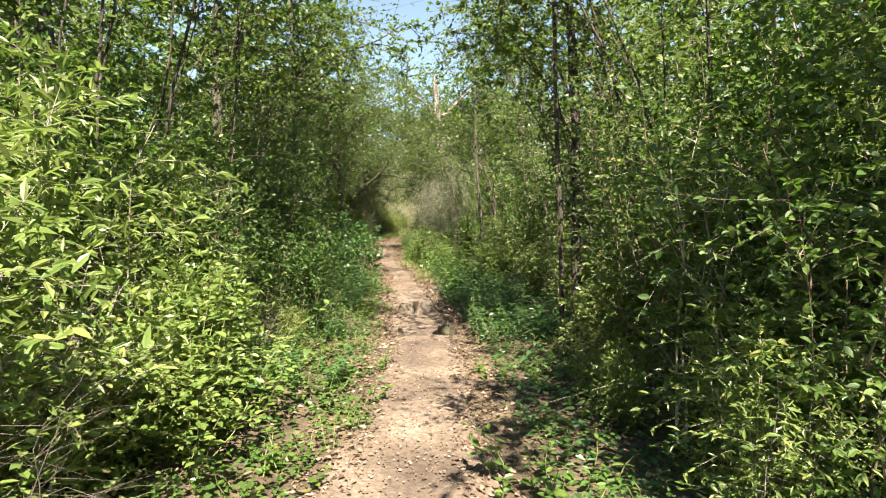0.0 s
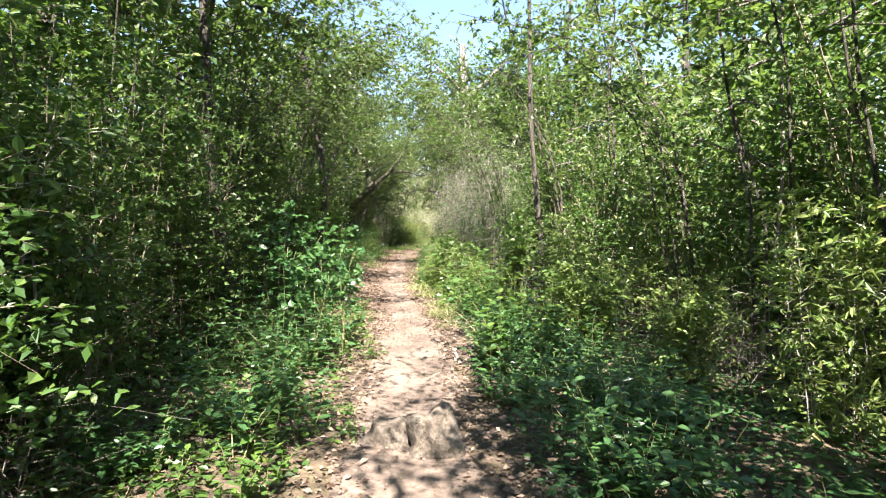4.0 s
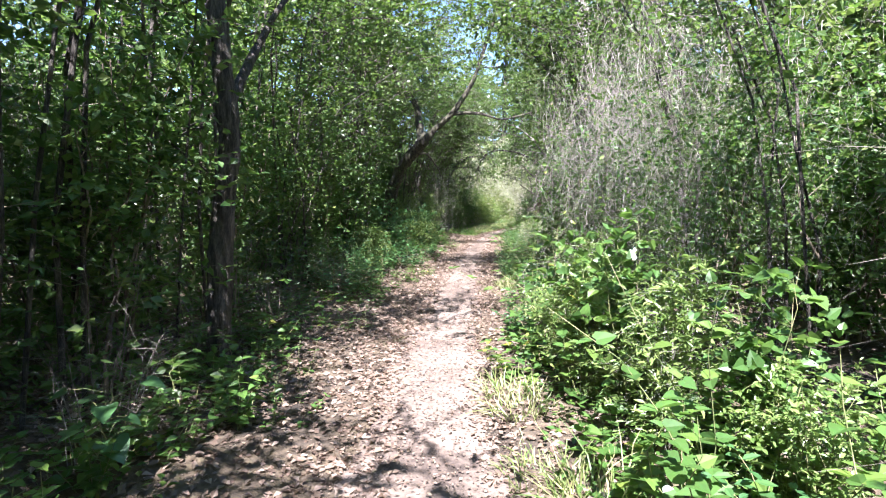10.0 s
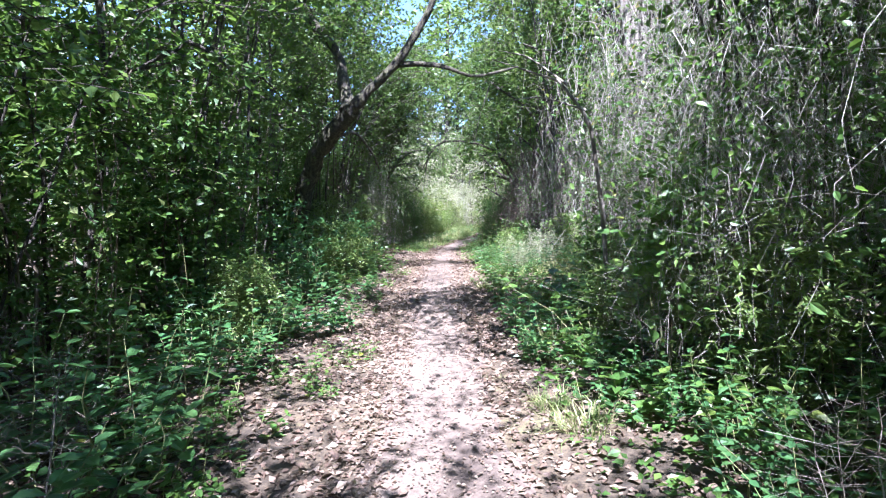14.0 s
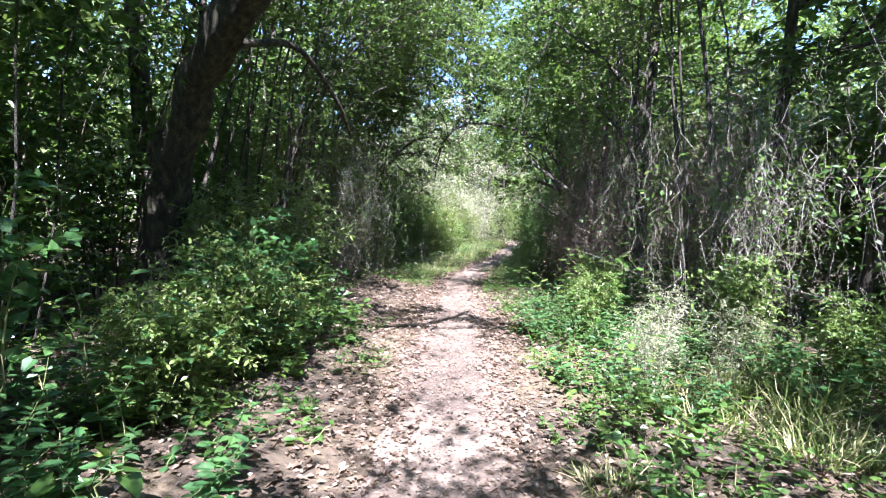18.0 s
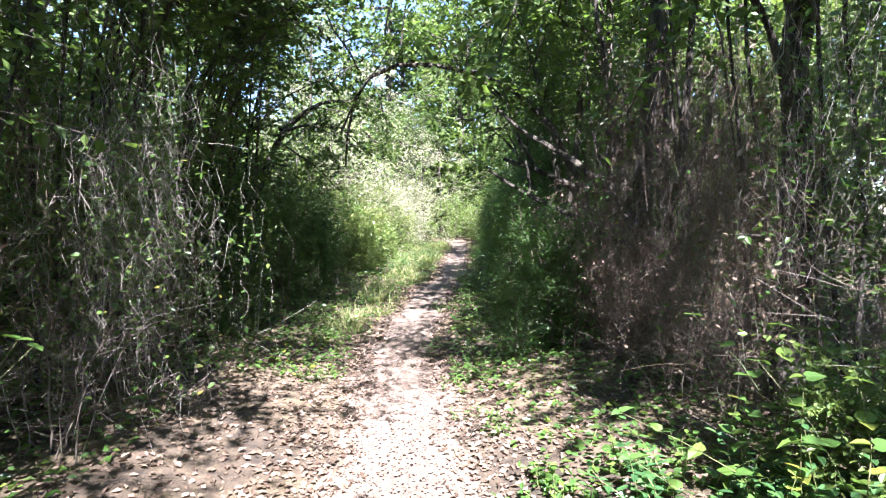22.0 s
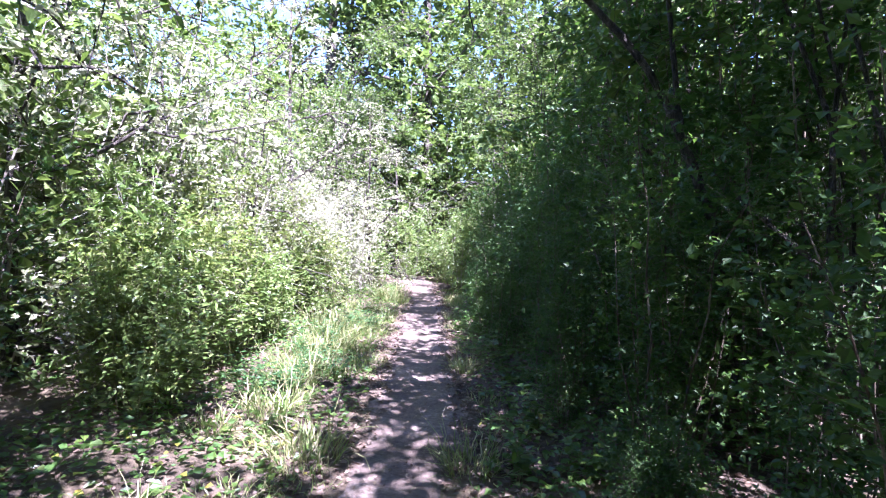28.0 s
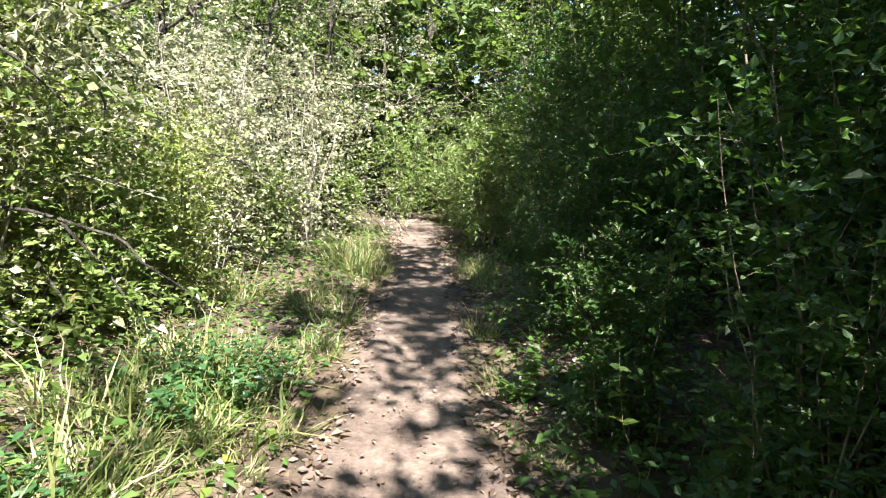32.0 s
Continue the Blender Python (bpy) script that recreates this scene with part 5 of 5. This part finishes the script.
own_tree("drooping_tree", "small tree with long drooping leafy twigs", 215,
         [([(-6.3, 41.2, 0.5), (-6.1, 41.2, 2.2), (-5.5, 41.2, 3.6), (-4.7, 41.3, 4.2), (-3.9, 41.4, 4.1)], 0.07, 0.02), ([(-5.6, 41.2, 3.5), (-5.0, 40.7, 3.6), (-4.3, 40.4, 3.5)], 0.035, 0.012), ([(-5.5, 41.2, 3.6), (-5.1, 42.0, 4.2), (-4.5, 42.6, 4.2)], 0.03, 0.012)],
         M["bark"], [(-3.9, 41.4, 4.0), (-4.4, 41.3, 4.1), (-4.9, 41.3, 4.0), (-4.3, 40.5, 3.5), (-4.9, 40.7, 3.5), (-4.5, 42.5, 4.1), (-5.1, 42.0, 4.1), (-5.4, 41.2, 3.3), (-4.0, 41.2, 3.6), (-4.7, 41.0, 3.2), (-5.3, 40.8, 2.9), (-4.2, 41.8, 4.4), (-3.7, 42.0, 4.3), (-4.6, 41.8, 3.5),
                     (-5.0, 42.4, 3.2), (-5.6, 41.8, 3.9), (-5.2, 41.3, 4.6), (-4.5, 40.9, 4.4), (-3.9, 42.6, 4.7), (-5.8, 41.0, 2.6)], branch=1.0, twigs=20, leaf=0.07)
own_tree("forked_sapling", "thin dark sapling forking into two", 212, [([(-0.1, 42.3, 0.5), (-0.12, 42.3, 2.0), (-0.09, 42.33, 2.73)], 0.022, 0.016), ([(-0.09, 42.33, 2.7), (-0.3, 42.4, 3.3), (-0.5, 42.5, 4.0)], 0.015, 0.006), ([(-0.09, 42.33, 2.7), (0.0, 42.35, 3.3), (0.15, 42.4, 4.2)], 0.015, 0.006)], M["bark"], [(-0.5, 42.5, 4.0), (0.15, 42.4, 4.2)], branch=0.5, twigs=5)
own_tree("leaning_pole", "dead pole leaning through the thicket", 213, [([(0.55, 41.6, 0.5), (0.0, 42.0, 1.6), (-0.6, 42.4, 2.3)], 0.025, 0.012)], M["bark"], [])


# ---------------------------------------------------------------- stones and fallen wood
def boulder(name, label, x, y, size, seed, mat):
    bm = bmesh.new()
    bmesh.ops.create_icosphere(bm, subdivisions=3, radius=1.0)
    for v in bm.verts:
        p = v.co.copy()
        n1 = noise.noise(p * 1.3 + Vector((seed, 0, 0))) * 0.5 + noise.noise(p * 3.1 + Vector((0, seed, 0))) * 0.2
        v.co = Vector((p.x * size[0], p.y * size[1], max(p.z, -0.35) * size[2])) * (1 + n1)
    me = bpy.data.meshes.new(name)
    bm.to_mesh(me)
    bm.free()
    me.polygons.foreach_set("use_smooth", [True] * len(me.polygons))
    me.materials.append(mat)
    ob = new(name, me)
    ob.location = (x, y, float(land(x, y)) + size[2] * 0.1)
    tagged(ob, label, "stone")


boulder("stone", "weathered brown stone standing up in the path", -0.34, 9.8, (0.21, 0.2, 0.27), 3.0, M["rock"])
boulder("stone", "flat grey stone beside a taller one in the path", -0.66, 9.88, (0.2, 0.17, 0.15), 5.0, M["rock"])
boulder("stone", "dark mossy low stone half sunk in the path", 0.02, 7.9, (0.15, 0.11, 0.11), 8.0, M["mossy"])


def log(name, label, a, b, r, mat, seed):
    g = np.random.default_rng(seed)
    a, b = np.array(a, float), np.array(b, float)
    a[2], b[2] = land(a[0], a[1]) + r * 0.6, land(b[0], b[1]) + r * 0.6
    me = trunk_mesh(g, [(np.stack([a - a, (b - a) * 0.5, b - a]), r, r * 0.75)], 9, mat)
    ob = new(name, me)
    ob.location = a
    tagged(ob, label, "fallen wood")


log("fallen_branch", "dark rotten branch lying along the path edge", (0.05, 11.4, 0), (-0.1, 13.0, 0), 0.035, M["bark"], 1)
log("fallen_branch", "grey stick lying on the path", (-0.2, 12.2, 0), (-0.3, 12.9, 0), 0.02, M["dry"], 2)
log("fallen_branch", "thin black stick on the leaf litter", (-0.4, 15.2, 0), (-0.75, 17.4, 0), 0.018, M["bark"], 3)

# ---------------------------------------------------------------- leaf litter
litter("fallen_leaves", "dry brown fallen leaves on the forest floor", np.concatenate([
    scatter_on_land(13000, -1, 14, 0, 0.38, 3.2), scatter_on_land(19000, 14, 26, L, 0.20, 3.2), scatter_on_land(9000, 14, 26, R, 0.3, 2.6),
    scatter_on_land(22000, 25, 37, 0, 0.22, 3.0), scatter_on_land(11000, 36, 55, 0, 0.28, 2.6), scatter_on_land(16000, -1, 55, 0, 0.28, 0.85)]), 0.052, "diamond", M["litter"], tilt=0.5)
litter("path_litter", "scattered dry leaf bits on the trodden path", np.concatenate([scatter_on_land(9000, -1, 54, 0, 0.0, 0.55), scatter_on_land(20000, 13, 37, 0, 0.0, 0.6), scatter_on_land(2500, -1, 7, 0, 0.0, 0.65)]), 0.025, "diamond", M["litter"], 0.010, 0.35)
# creeping plants that cover the floor between the clumps
for low_y, high_y, side, d0, d1, n in ((-1, 9, L, 0.6, 3.0, 9000), (-1, 7, R, 0.75, 3.0, 6500), (7, 17, R, 0.75, 3.2, 11000), (9, 15, L, 0.65, 3.0, 6000), (15, 26, L, 1.3, 4.0, 7000), (17, 27, R, 0.7, 3.0, 8000),
                                      (26, 36, L, 1.6, 4.0, 5500), (26, 36, R, 0.75, 3.6, 8000), (36, 44, L, 0.5, 2.6, 6000), (36, 54, R, 0.5, 1.8, 9000), (44, 56, L, 0.5, 2.6, 9000), (-3, 58, L, 3.0, 8.0, 9000), (-3, 58, R, 3.0, 8.0, 9000)):
    litter("creeping_plants", "low creeping green leaves covering the forest floor", scatter_on_land(n, low_y, high_y, side, d0, d1, 0.8) + np.stack([np.zeros(n), np.zeros(n), rng.uniform(0, 0.10, n) ** 1.2], 1), 0.062 if d0 < 2.9 else 0.13, "diamond", M["vine"] if side == L or low_y > 12 else M["nettle"], 0.01, 0.45)
for k in (leafplants, littree, thicket, screen, climber, backwood, hedge, bright, pale, lush, nettle, herb, heartvine, mulberry, grass, curtain, deadtwig, goldenrod, arching, overarch, tangle, canopy, fartree, sapling):
    k.clear()
